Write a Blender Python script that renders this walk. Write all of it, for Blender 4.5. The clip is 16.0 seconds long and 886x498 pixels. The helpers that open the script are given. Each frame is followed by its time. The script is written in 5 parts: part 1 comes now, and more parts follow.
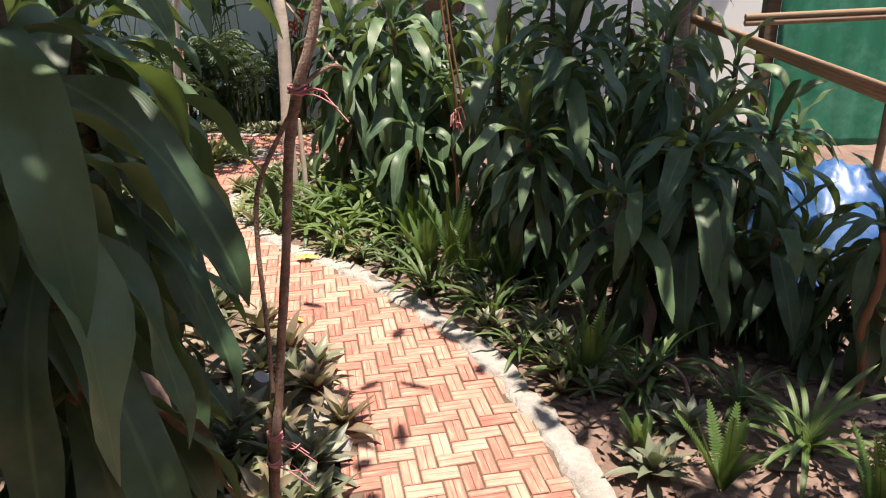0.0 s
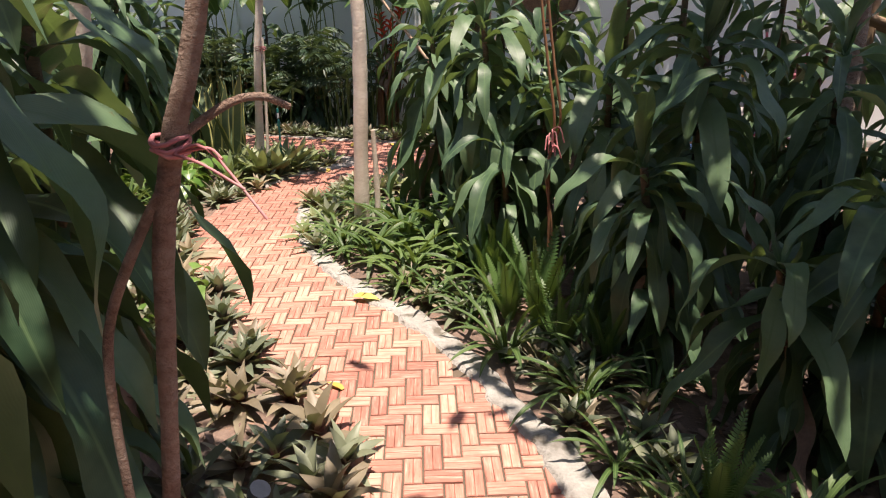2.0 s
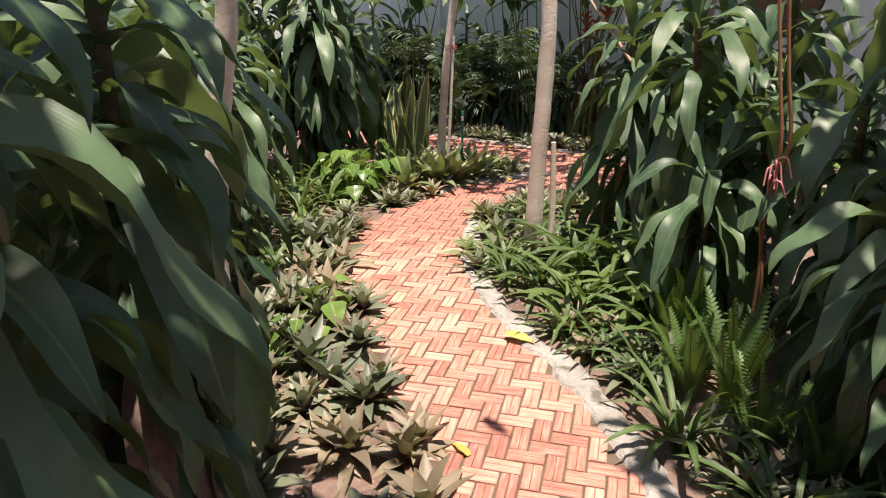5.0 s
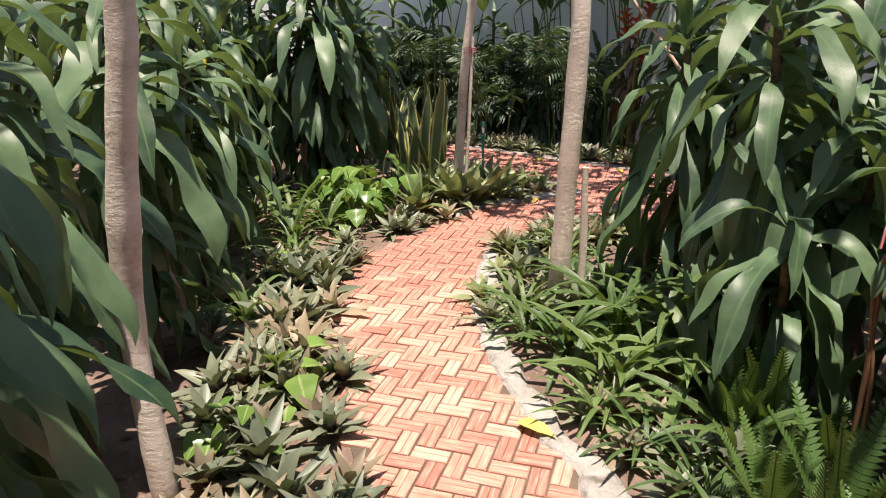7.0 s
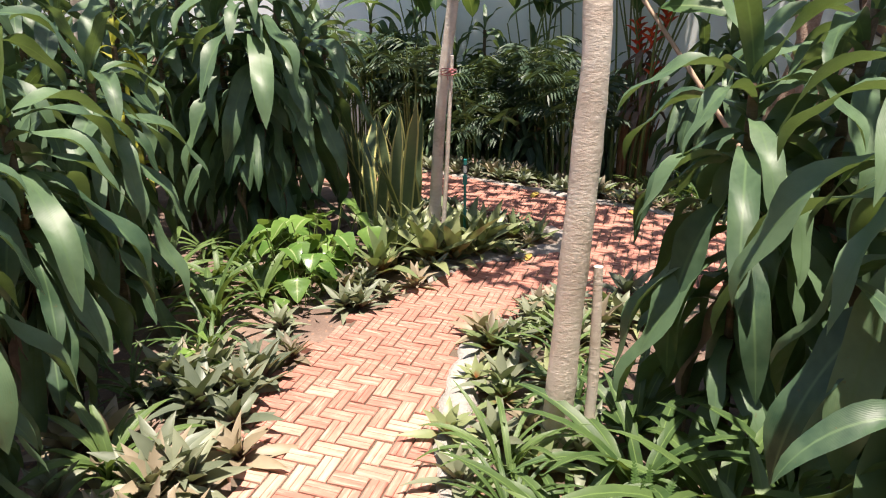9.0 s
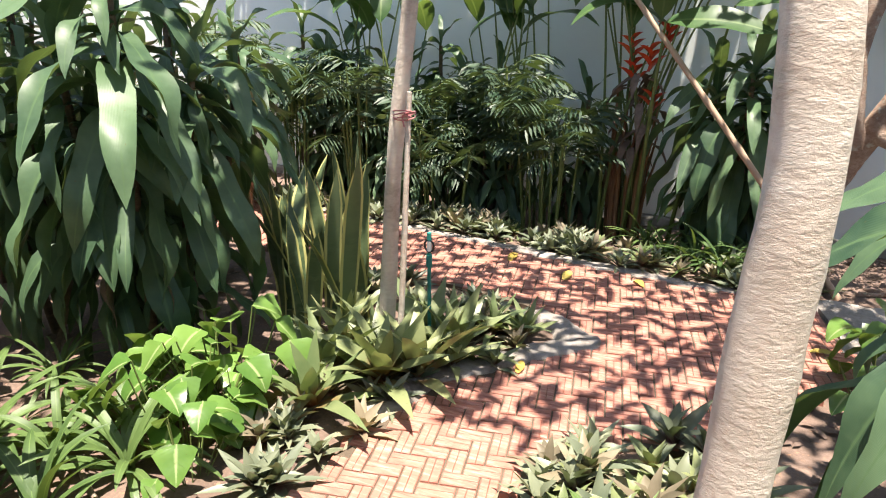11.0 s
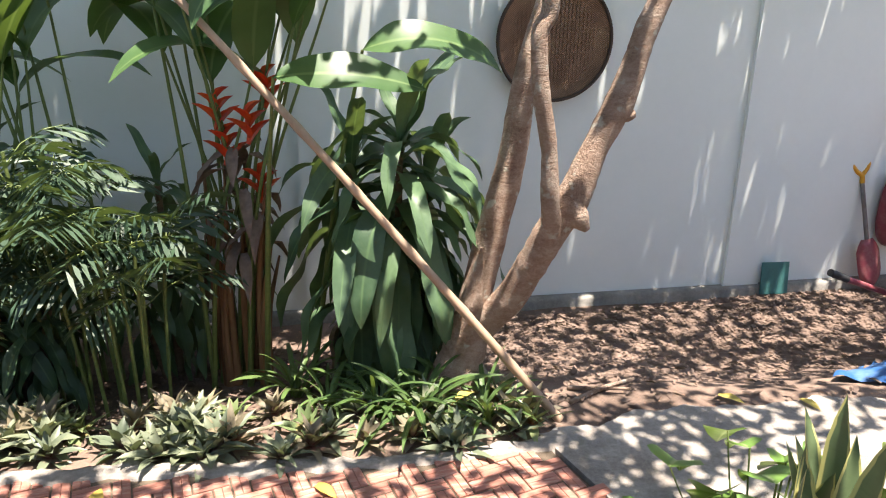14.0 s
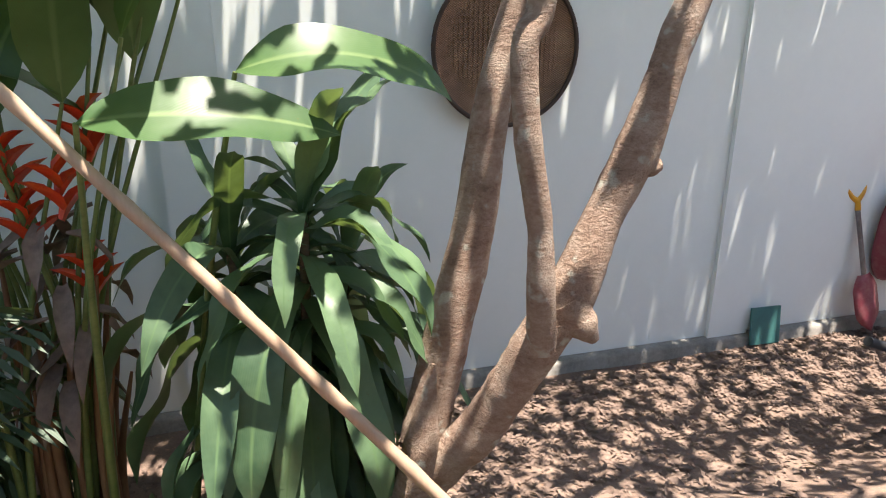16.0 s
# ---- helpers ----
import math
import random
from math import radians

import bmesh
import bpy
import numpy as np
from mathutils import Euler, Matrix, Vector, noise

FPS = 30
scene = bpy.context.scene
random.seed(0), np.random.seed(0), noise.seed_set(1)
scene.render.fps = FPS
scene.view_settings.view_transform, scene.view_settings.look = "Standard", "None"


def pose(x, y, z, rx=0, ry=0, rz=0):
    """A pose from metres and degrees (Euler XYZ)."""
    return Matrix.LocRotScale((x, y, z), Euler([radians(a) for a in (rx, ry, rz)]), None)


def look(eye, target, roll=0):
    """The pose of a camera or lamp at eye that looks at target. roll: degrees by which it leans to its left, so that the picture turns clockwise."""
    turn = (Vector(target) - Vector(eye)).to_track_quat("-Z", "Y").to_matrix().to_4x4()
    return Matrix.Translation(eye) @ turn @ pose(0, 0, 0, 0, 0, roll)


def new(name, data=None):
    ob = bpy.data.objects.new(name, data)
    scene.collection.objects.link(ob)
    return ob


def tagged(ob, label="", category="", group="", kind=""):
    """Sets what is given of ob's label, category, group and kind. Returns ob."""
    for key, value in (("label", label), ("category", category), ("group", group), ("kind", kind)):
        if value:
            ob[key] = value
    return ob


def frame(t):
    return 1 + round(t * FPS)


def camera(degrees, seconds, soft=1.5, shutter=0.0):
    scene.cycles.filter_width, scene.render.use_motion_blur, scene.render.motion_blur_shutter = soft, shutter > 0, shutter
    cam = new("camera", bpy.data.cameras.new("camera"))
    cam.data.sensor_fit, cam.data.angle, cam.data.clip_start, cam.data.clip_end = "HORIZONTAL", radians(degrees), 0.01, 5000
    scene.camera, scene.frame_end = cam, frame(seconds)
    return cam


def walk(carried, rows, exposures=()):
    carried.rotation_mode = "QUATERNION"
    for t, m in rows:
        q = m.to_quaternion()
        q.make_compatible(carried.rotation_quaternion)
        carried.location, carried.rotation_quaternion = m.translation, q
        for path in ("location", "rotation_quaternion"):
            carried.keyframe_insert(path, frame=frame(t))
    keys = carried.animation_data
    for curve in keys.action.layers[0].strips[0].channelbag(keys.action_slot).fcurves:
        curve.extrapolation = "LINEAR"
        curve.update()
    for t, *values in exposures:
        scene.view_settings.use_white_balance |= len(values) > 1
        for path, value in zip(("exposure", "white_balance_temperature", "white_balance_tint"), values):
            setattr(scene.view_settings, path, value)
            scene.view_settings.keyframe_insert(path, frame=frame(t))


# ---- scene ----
cam = camera(65.4, 16.0, soft=1.1)
METRES, EYE, TILT, LEAN, TURN = 8.0, 1.64, -20.2, 1.0, 0.0
ROWS = [
    (0.0, 0.0, 0.0, 0.0, 0.0, 0.0, -0.0),
    (0.5, 0.013, 0.0247, 0.0084, 2.81, -0.0, -1.0),
    (1.0, 0.0209, 0.0463, 0.0118, 4.85, -0.06, -2.08),
    (1.5, 0.0162, 0.0745, 0.0233, 5.97, -0.28, -2.98),
    (2.0, 0.0093, 0.1014, 0.0316, 8.35, -0.2, -3.43),
    (2.5, 0.0141, 0.1227, 0.0359, 10.93, -0.13, -4.41),
    (3.0, 0.024, 0.143, 0.0427, 16.49, -0.66, -6.15),
    (3.5, 0.0281, 0.1515, 0.0468, 20.02, -1.06, -7.67),
    (4.0, 0.0228, 0.1544, 0.0479, 22.14, -1.23, -8.48),
    (6.5, -0.0137, 0.2331, 0.0681, 26.03, -2.32, -9.6),
    (7.0, -0.0195, 0.2614, 0.0803, 27.15, -2.3, -9.75),
    (7.5, -0.0263, 0.2893, 0.0908, 28.0, -2.74, -10.3),
    (8.0, -0.0402, 0.3205, 0.1072, 27.92, -2.56, -10.44),
    (8.5, -0.0537, 0.3527, 0.1201, 27.41, -2.43, -10.51),
    (9.0, -0.0716, 0.3879, 0.136, 26.91, -2.59, -10.33),
    (11.5, -0.1805, 0.5594, 0.1994, 18.48, -0.45, -8.17),
    (12.0, -0.2004, 0.5901, 0.2149, 11.4, 0.36, -5.65),
    (12.5, -0.2104, 0.6241, 0.2298, 5.03, 0.83, -3.19),
    (13.0, -0.2175, 0.6609, 0.2468, 0.16, 1.14, -1.42),
    (13.5, -0.224, 0.697, 0.2595, -5.5, 1.34, 0.37),
    (14.0, -0.2314, 0.7307, 0.2814, -12.94, 1.21, 3.18),
    (14.5, -0.2269, 0.7622, 0.2937, -17.44, 0.82, 5.16),
    (15.0, -0.2133, 0.795, 0.3096, -18.82, 0.74, 5.59),
    (15.5, -0.2045, 0.8293, 0.3187, -19.23, 0.62, 5.51),
    (16.0, -0.2009, 0.8618, 0.3302, -19.37, 0.79, 5.65),
]
walk(cam, [(t, pose(0, 0, EYE, TILT, LEAN, TURN) @ pose(METRES * x, METRES * y, METRES * z, 90 + pitch, roll, yaw)) for t, x, y, z, yaw, pitch, roll in ROWS], exposures=[(0.0, 1.0, 7200, 18), (4.0, 0.83, 7200, 20), (9.0, 1.15, 7000, 17), (11.5, 1.68, 6900, 12), (13.5, 1.85, 6900, 12), (16.0, 1.85, 6900, 12)])

# ---- light ----
SUN_TO = Vector((0.10, -0.15, 1.0)).normalized()      # high noon sun, a little behind the walker
world = bpy.data.worlds.new("world")
scene.world = world
world.use_nodes = True
wn, wl = world.node_tree.nodes, world.node_tree.links
sky = wn.new("ShaderNodeTexSky")
sky.sky_type, sky.sun_disc = "NISHITA", False
sky.sun_elevation = math.asin(SUN_TO.z)
sky.sun_rotation = math.atan2(SUN_TO.x, SUN_TO.y)
wl.new(sky.outputs[0], wn["Background"].inputs[0])
wn["Background"].inputs[1].default_value = 0.09
sun_data = bpy.data.lights.new("sun", "SUN")
sun_data.energy, sun_data.angle, sun_data.color = 5.0, radians(0.6), (1.0, 0.95, 0.86)
sun = new("sun", sun_data)
sun.matrix_world = look(SUN_TO * 30, (0, 0, 0))


# ---- materials ----
def nodes_of(name):
    m = bpy.data.materials.new(name)
    m.use_nodes = True
    return m, m.node_tree.nodes, m.node_tree.links, m.node_tree.nodes["Principled BSDF"]


def ramp(nt, fac, stops):
    r = nt.nodes.new("ShaderNodeValToRGB")
    while len(r.color_ramp.elements) < len(stops):
        r.color_ramp.elements.new(0.5)
    for e, (p, c) in zip(r.color_ramp.elements, stops):
        e.position, e.color = p, (*c, 1)
    nt.links.new(fac, r.inputs[0])
    return r.outputs[0]


def noise_tex(nt, scale, detail=5, rough=0.6, stretch=None, coord="Object"):
    tc = nt.nodes.new("ShaderNodeTexCoord")
    n = nt.nodes.new("ShaderNodeTexNoise")
    n.inputs["Scale"].default_value, n.inputs["Detail"].default_value, n.inputs["Roughness"].default_value = scale, detail, rough
    src = tc.outputs[coord]
    if stretch:
        mp = nt.nodes.new("ShaderNodeMapping")
        mp.inputs["Scale"].default_value = stretch
        nt.links.new(src, mp.inputs[0])
        src = mp.outputs[0]
    nt.links.new(src, n.inputs["Vector"])
    return n.outputs["Fac"]


def mixc(nt, fac, a, b, mode="MIX"):
    m = nt.nodes.new("ShaderNodeMix")
    m.data_type, m.blend_type = "RGBA", mode
    for sock, v in ((m.inputs[0], fac), (m.inputs[6], a), (m.inputs[7], b)):
        if isinstance(v, bpy.types.NodeSocket):
            nt.links.new(v, sock)
        else:
            sock.default_value = v if isinstance(v, float) else (*v, 1)
    return m.outputs[2]


def math_node(nt, op, a, b=0.0, c=0.0):
    m = nt.nodes.new("ShaderNodeMath")
    m.operation = op
    for sock, v in zip(m.inputs, (a, b, c)):
        if isinstance(v, bpy.types.NodeSocket):
            nt.links.new(v, sock)
        else:
            sock.default_value = v
    return m.outputs[0]


def bump(nt, height, bsdf, strength=0.4, dist=0.01):
    b = nt.nodes.new("ShaderNodeBump")
    b.inputs["Strength"].default_value, b.inputs["Distance"].default_value = strength, dist
    nt.links.new(height, b.inputs["Height"])
    nt.links.new(b.outputs[0], bsdf.inputs["Normal"])


def rough_surface(name, stops, scale, fine, rough=0.85, strength=0.5, dist=0.01, stretch=None, spots=None):
    """Two scales of variation in colour, and a fine relief."""
    m, n, l, p = nodes_of(name)
    nt = m.node_tree
    big, small = noise_tex(nt, scale, 4, 0.6, stretch), noise_tex(nt, fine, 6, 0.7, stretch)
    f = math_node(nt, "ADD", math_node(nt, "MULTIPLY", big, 0.6), math_node(nt, "MULTIPLY", small, 0.4))
    c = ramp(nt, f, stops)
    if spots:
        sp = noise_tex(nt, spots[0], 3, 0.5)
        c = mixc(nt, ramp(nt, sp, [(spots[2], (0, 0, 0)), (spots[2] + 0.08, (1, 1, 1))]), c, spots[1])
    l.new(c, p.inputs["Base Color"])
    p.inputs["Roughness"].default_value = rough
    bump(nt, small, p, strength, dist)
    return m


def leaf_material(name, dark, light, rib=None, base=None, edge=None, veins=26.0, gloss=0.42, trans=0.22, tip=None, band=0.0, side=False, grain=7.0):
    """A leaf: parallel veins, pale midrib, optional coloured base, margin and withered tip, by the leaf's own UV."""
    m, n, l, p = nodes_of(name)
    nt = m.node_tree
    uv = n.new("ShaderNodeUVMap")
    sep = n.new("ShaderNodeSeparateXYZ")
    l.new(uv.outputs[0], sep.inputs[0])
    u, v = sep.outputs[0], sep.outputs[1]
    info = n.new("ShaderNodeObjectInfo")
    patch = noise_tex(nt, grain, 3, 0.6)
    f = math_node(nt, "ADD", math_node(nt, "MULTIPLY", patch, 0.7), math_node(nt, "MULTIPLY", info.outputs["Random"], 0.45))
    c = ramp(nt, f, [(0.2, dark), (0.85, light)])
    across = math_node(nt, "ABSOLUTE", math_node(nt, "SUBTRACT", u, 0.5))
    if side:      # veins that run out and forward from the midrib
        phase = math_node(nt, "SUBTRACT", math_node(nt, "MULTIPLY", v, veins), math_node(nt, "MULTIPLY", across, veins * 0.7))
    else:
        phase = math_node(nt, "MULTIPLY", u, veins)
    wave = math_node(nt, "SINE", math_node(nt, "MULTIPLY", phase, 6.283))
    vein = math_node(nt, "MULTIPLY_ADD", wave, 0.5, 0.5)
    c = mixc(nt, math_node(nt, "MULTIPLY", vein, 0.06), c, light)
    if band:
        bn = noise_tex(nt, 30.0, 3, 0.6, (0.35, 0.35, 1.0))
        c = mixc(nt, ramp(nt, bn, [(0.47, (0, 0, 0)), (0.56, (band, band, band))]), c, light)
    if rib:
        c = mixc(nt, ramp(nt, across, [(0.015, (1, 1, 1)), (0.06, (0, 0, 0))]), c, rib)
    if edge:
        c = mixc(nt, ramp(nt, across, [(0.33, (0, 0, 0)), (0.37, (1, 1, 1))]), c, edge)
    if base:
        c = mixc(nt, ramp(nt, v, [(0.05, (1, 1, 1)), (0.34, (0, 0, 0))]), c, base)
    if tip:
        t_in = math_node(nt, "ADD", v, math_node(nt, "MULTIPLY", patch, 0.12))
        c = mixc(nt, ramp(nt, t_in, [(1.0, (0, 0, 0)), (1.06, (1, 1, 1))]), c, tip)
    spots = noise_tex(nt, 45.0, 3, 0.5)
    c = mixc(nt, ramp(nt, spots, [(0.70, (0, 0, 0)), (0.76, (0.5, 0.5, 0.5))]), c, (0.13, 0.09, 0.03))
    l.new(c, p.inputs["Base Color"])
    p.inputs["Roughness"].default_value = gloss
    bump(nt, math_node(nt, "ADD", math_node(nt, "MULTIPLY", vein, 0.06), patch), p, 0.3, 0.006)
    tr = n.new("ShaderNodeBsdfTranslucent")
    l.new(mixc(nt, 0.5, c, (0.22, 0.30, 0.03)), tr.inputs[0])
    mx = n.new("ShaderNodeMixShader")
    mx.inputs[0].default_value = trans
    l.new(p.outputs[0], mx.inputs[1])
    l.new(tr.outputs[0], mx.inputs[2])
    l.new(mx.outputs[0], n["Material Output"].inputs[0])
    return m


def brick_material():
    m, n, l, p = nodes_of("terracotta_brick")
    nt = m.node_tree
    info = n.new("ShaderNodeObjectInfo")
    tc = n.new("ShaderNodeTexCoord")
    off = n.new("ShaderNodeVectorMath")
    off.operation = "ADD"
    l.new(tc.outputs["Object"], off.inputs[0])
    comb = n.new("ShaderNodeCombineXYZ")
    for k, s in enumerate((31.0, 17.0, 5.0)):
        l.new(math_node(nt, "MULTIPLY", info.outputs["Random"], s), comb.inputs[k])
    l.new(comb.outputs[0], off.inputs[1])

    def tex(scale, stretch, detail=5):
        mp = n.new("ShaderNodeMapping")
        mp.inputs["Scale"].default_value = stretch
        l.new(off.outputs[0], mp.inputs[0])
        t = n.new("ShaderNodeTexNoise")
        t.inputs["Scale"].default_value, t.inputs["Detail"].default_value, t.inputs["Roughness"].default_value = scale, detail, 0.65
        l.new(mp.outputs[0], t.inputs["Vector"])
        return t.outputs["Fac"]

    drag = tex(60.0, (0.12, 1.0, 1.0))        # wire-cut drag marks along each brick
    blotch = tex(9.0, (1, 1, 1), 3)
    tone = math_node(nt, "ADD", math_node(nt, "MULTIPLY", info.outputs["Random"], 0.5), math_node(nt, "MULTIPLY", blotch, 0.5))
    c = ramp(nt, tone, [(0.12, (0.26, 0.10, 0.075)), (0.42, (0.45, 0.185, 0.135)), (0.62, (0.53, 0.25, 0.185)), (0.85, (0.60, 0.37, 0.28))])
    c = mixc(nt, ramp(nt, drag, [(0.50, (0, 0, 0)), (0.70, (0.55, 0.55, 0.55))]), c, (0.66, 0.47, 0.38))
    c = mixc(nt, ramp(nt, drag, [(0.28, (0.75, 0.75, 0.75)), (0.42, (0, 0, 0))]), c, (0.15, 0.07, 0.05))
    grime = noise_tex(nt, 2.2, 5, 0.65)
    c = mixc(nt, ramp(nt, grime, [(0.5, (0, 0, 0)), (0.75, (0.45, 0.45, 0.45))]), c, (0.20, 0.13, 0.105))
    l.new(c, p.inputs["Base Color"])
    p.inputs["Roughness"].default_value = 0.8
    bump(nt, drag, p, 0.5, 0.004)
    return m


BRICK = brick_material()
JOINT = rough_surface("sandy_joint", [(0.3, (0.07, 0.05, 0.035)), (0.7, (0.16, 0.12, 0.085))], 6, 90, 0.95)
SOIL = rough_surface("garden_soil", [(0.25, (0.06, 0.04, 0.03)), (0.5, (0.16, 0.108, 0.085)), (0.75, (0.30, 0.215, 0.17))], 2.2, 70, 0.95, 0.4, 0.008, spots=(38, (0.30, 0.17, 0.11), 0.62))
CONCRETE = rough_surface("weathered_concrete", [(0.25, (0.11, 0.09, 0.075)), (0.48, (0.28, 0.245, 0.22)), (0.72, (0.46, 0.425, 0.39))], 3, 45, 0.9, 0.7, 0.012)
KERB = rough_surface("whitish_mortar_kerb", [(0.25, (0.12, 0.11, 0.095)), (0.45, (0.34, 0.32, 0.29)), (0.75, (0.58, 0.56, 0.52))], 4, 35, 0.9, 1.0, 0.02, spots=(7, (0.17, 0.15, 0.12), 0.58))
WALLPAINT = rough_surface("white_wall_paint", [(0.2, (0.74, 0.785, 0.77)), (0.8, (0.82, 0.855, 0.84))], 0.9, 14, 0.8, 0.12, 0.004)
PLINTH = rough_surface("stained_plinth", [(0.25, (0.10, 0.09, 0.08)), (0.7, (0.33, 0.31, 0.285))], 4, 40, 0.9, 0.5, 0.01)
BARK = rough_surface("pale_ringed_bark", [(0.25, (0.34, 0.26, 0.205)), (0.46, (0.60, 0.51, 0.43)), (0.70, (0.76, 0.69, 0.61))], 4, 30, 0.85, 0.7, 0.008, (1, 1, 2.0), spots=(9, (0.60, 0.55, 0.47), 0.66))
BARK2 = rough_surface("grey_brown_bark", [(0.3, (0.16, 0.095, 0.068)), (0.45, (0.36, 0.235, 0.175)), (0.58, (0.48, 0.355, 0.28)), (0.75, (0.60, 0.50, 0.42))], 9, 60, 0.85, 1.0, 0.03, (1, 1, 1.5), spots=(13, (0.56, 0.54, 0.47), 0.63))
CANE = rough_surface("brown_cane", [(0.3, (0.06, 0.04, 0.025)), (0.7, (0.22, 0.15, 0.09))], 6, 40, 0.85, 0.6, 0.01, (1, 1, 5))
GREENCANE = rough_surface("green_cane", [(0.3, (0.07, 0.11, 0.03)), (0.7, (0.19, 0.23, 0.07))], 4, 30, 0.5, 0.2, 0.004, (1, 1, 3))
REDCANE = rough_surface("reddish_sheath", [(0.3, (0.15, 0.055, 0.028)), (0.7, (0.32, 0.175, 0.085))], 5, 40, 0.7, 0.5, 0.006, (1, 1, 0.2))
BAMBOO = rough_surface("dry_bamboo", [(0.25, (0.30, 0.185, 0.125)), (0.75, (0.53, 0.385, 0.275))], 4, 60, 0.5, 0.25, 0.003, (1, 1, 0.1))
OLDBAMBOO = rough_surface("weathered_bamboo", [(0.25, (0.12, 0.075, 0.045)), (0.75, (0.36, 0.25, 0.16))], 5, 60, 0.75, 0.5, 0.005, (0.15, 1, 1))
DRACAENA = leaf_material("corn_plant_leaf", (0.012, 0.046, 0.026), (0.125, 0.205, 0.105), rib=(0.10, 0.175, 0.08), tip=(0.20, 0.145, 0.06), gloss=0.46, trans=0.24)
LIME = leaf_material("yellow_green_leaf", (0.12, 0.17, 0.02), (0.42, 0.40, 0.05), rib=(0.40, 0.42, 0.10), tip=(0.30, 0.20, 0.08), trans=0.3)
STRAP = leaf_material("strap_leaf", (0.02, 0.062, 0.02), (0.125, 0.195, 0.06), rib=(0.15, 0.24, 0.07), gloss=0.46, trans=0.26)
RHOEO = leaf_material("oyster_plant_leaf", (0.07, 0.10, 0.07), (0.24, 0.26, 0.17), base=(0.17, 0.07, 0.07), veins=8, gloss=0.45, trans=0.15)
RHOEO2 = leaf_material("russet_oyster_leaf", (0.10, 0.085, 0.06), (0.34, 0.28, 0.19), base=(0.24, 0.08, 0.07), veins=8, gloss=0.5, trans=0.18)
PALEROS = leaf_material("pale_rosette_leaf", (0.09, 0.15, 0.06), (0.30, 0.33, 0.16), base=(0.34, 0.10, 0.04), veins=12, gloss=0.4, trans=0.22)
FERN = leaf_material("fern_leaflet", (0.03, 0.085, 0.022), (0.11, 0.20, 0.055), veins=6, gloss=0.5, trans=0.3)
PALM = leaf_material("palm_leaflet", (0.016, 0.046, 0.026), (0.085, 0.135, 0.08), veins=5, gloss=0.5, trans=0.16)
SNAKE = leaf_material("snake_plant_leaf", (0.03, 0.065, 0.03), (0.13, 0.18, 0.09), edge=(0.55, 0.52, 0.20), veins=1, gloss=0.35, trans=0.05, band=0.7)
PEPPER = leaf_material("betel_leaf", (0.06, 0.15, 0.03), (0.20, 0.33, 0.08), rib=(0.33, 0.42, 0.18), veins=7, gloss=0.28, trans=0.3, side=True)
HELI = leaf_material("heliconia_leaf", (0.022, 0.075, 0.022), (0.10, 0.18, 0.065), rib=(0.15, 0.23, 0.09), veins=40, gloss=0.4, trans=0.32, tip=(0.30, 0.17, 0.06), side=True)
CROWN = leaf_material("tree_leaf", (0.03, 0.07, 0.015), (0.09, 0.15, 0.035), veins=6, trans=0.2)
DRY = leaf_material("dry_leaf", (0.06, 0.038, 0.03), (0.30, 0.205, 0.165), veins=8, gloss=0.8, trans=0.05, grain=26.0)
YELLOW = leaf_material("fallen_yellow_leaf", (0.40, 0.26, 0.05), (0.62, 0.48, 0.12), veins=8, gloss=0.6, trans=0.1)


def plain(name, colour, rough, metal=0.0, wear=None, scale=12):
    m, n, l, p = nodes_of(name)
    nt = m.node_tree
    f = noise_tex(nt, scale, 6, 0.7)
    l.new(mixc(nt, ramp(nt, f, [(0.45, (0, 0, 0)), (0.7, (0.8, 0.8, 0.8))]), colour, wear or tuple(0.7 * k for k in colour)), p.inputs["Base Color"])
    p.inputs["Roughness"].default_value, p.inputs["Metallic"].default_value = rough, metal
    bump(nt, f, p, 0.15, 0.003)
    return m


MAROON = plain("maroon_paint", (0.24, 0.045, 0.065), 0.5, 0, (0.30, 0.13, 0.13))
GREYTUB = plain("dusty_grey_tub", (0.42, 0.38, 0.36), 0.75, 0, (0.28, 0.20, 0.18))
BLACK = plain("black_rubber", (0.02, 0.02, 0.022), 0.6)
ORANGE = plain("orange_plastic", (0.72, 0.33, 0.02), 0.4)
STEEL = plain("dull_steel", (0.25, 0.24, 0.25), 0.45, 0.8, (0.12, 0.09, 0.07))
TEAL = plain("teal_board", (0.045, 0.16, 0.155), 0.6)
BLUE = plain("blue_tarpaulin", (0.025, 0.10, 0.28), 0.45, 0, (0.13, 0.22, 0.36), 9)
GREENSHEET = plain("green_painted_sheet", (0.012, 0.19, 0.11), 0.7, 0, (0.09, 0.30, 0.22), 5)
PINK = plain("pink_string", (0.48, 0.17, 0.18), 0.8, 0, (0.55, 0.33, 0.32))
RED = plain("red_bract", (0.62, 0.045, 0.012), 0.45, 0, (0.75, 0.14, 0.02))
LAMPGREY = plain("grey_plastic", (0.32, 0.31, 0.31), 0.5)
TEALPLASTIC = plain("teal_plastic", (0.02, 0.24, 0.22), 0.4)
CLEAR = plain("white_plastic", (0.65, 0.66, 0.66), 0.4)


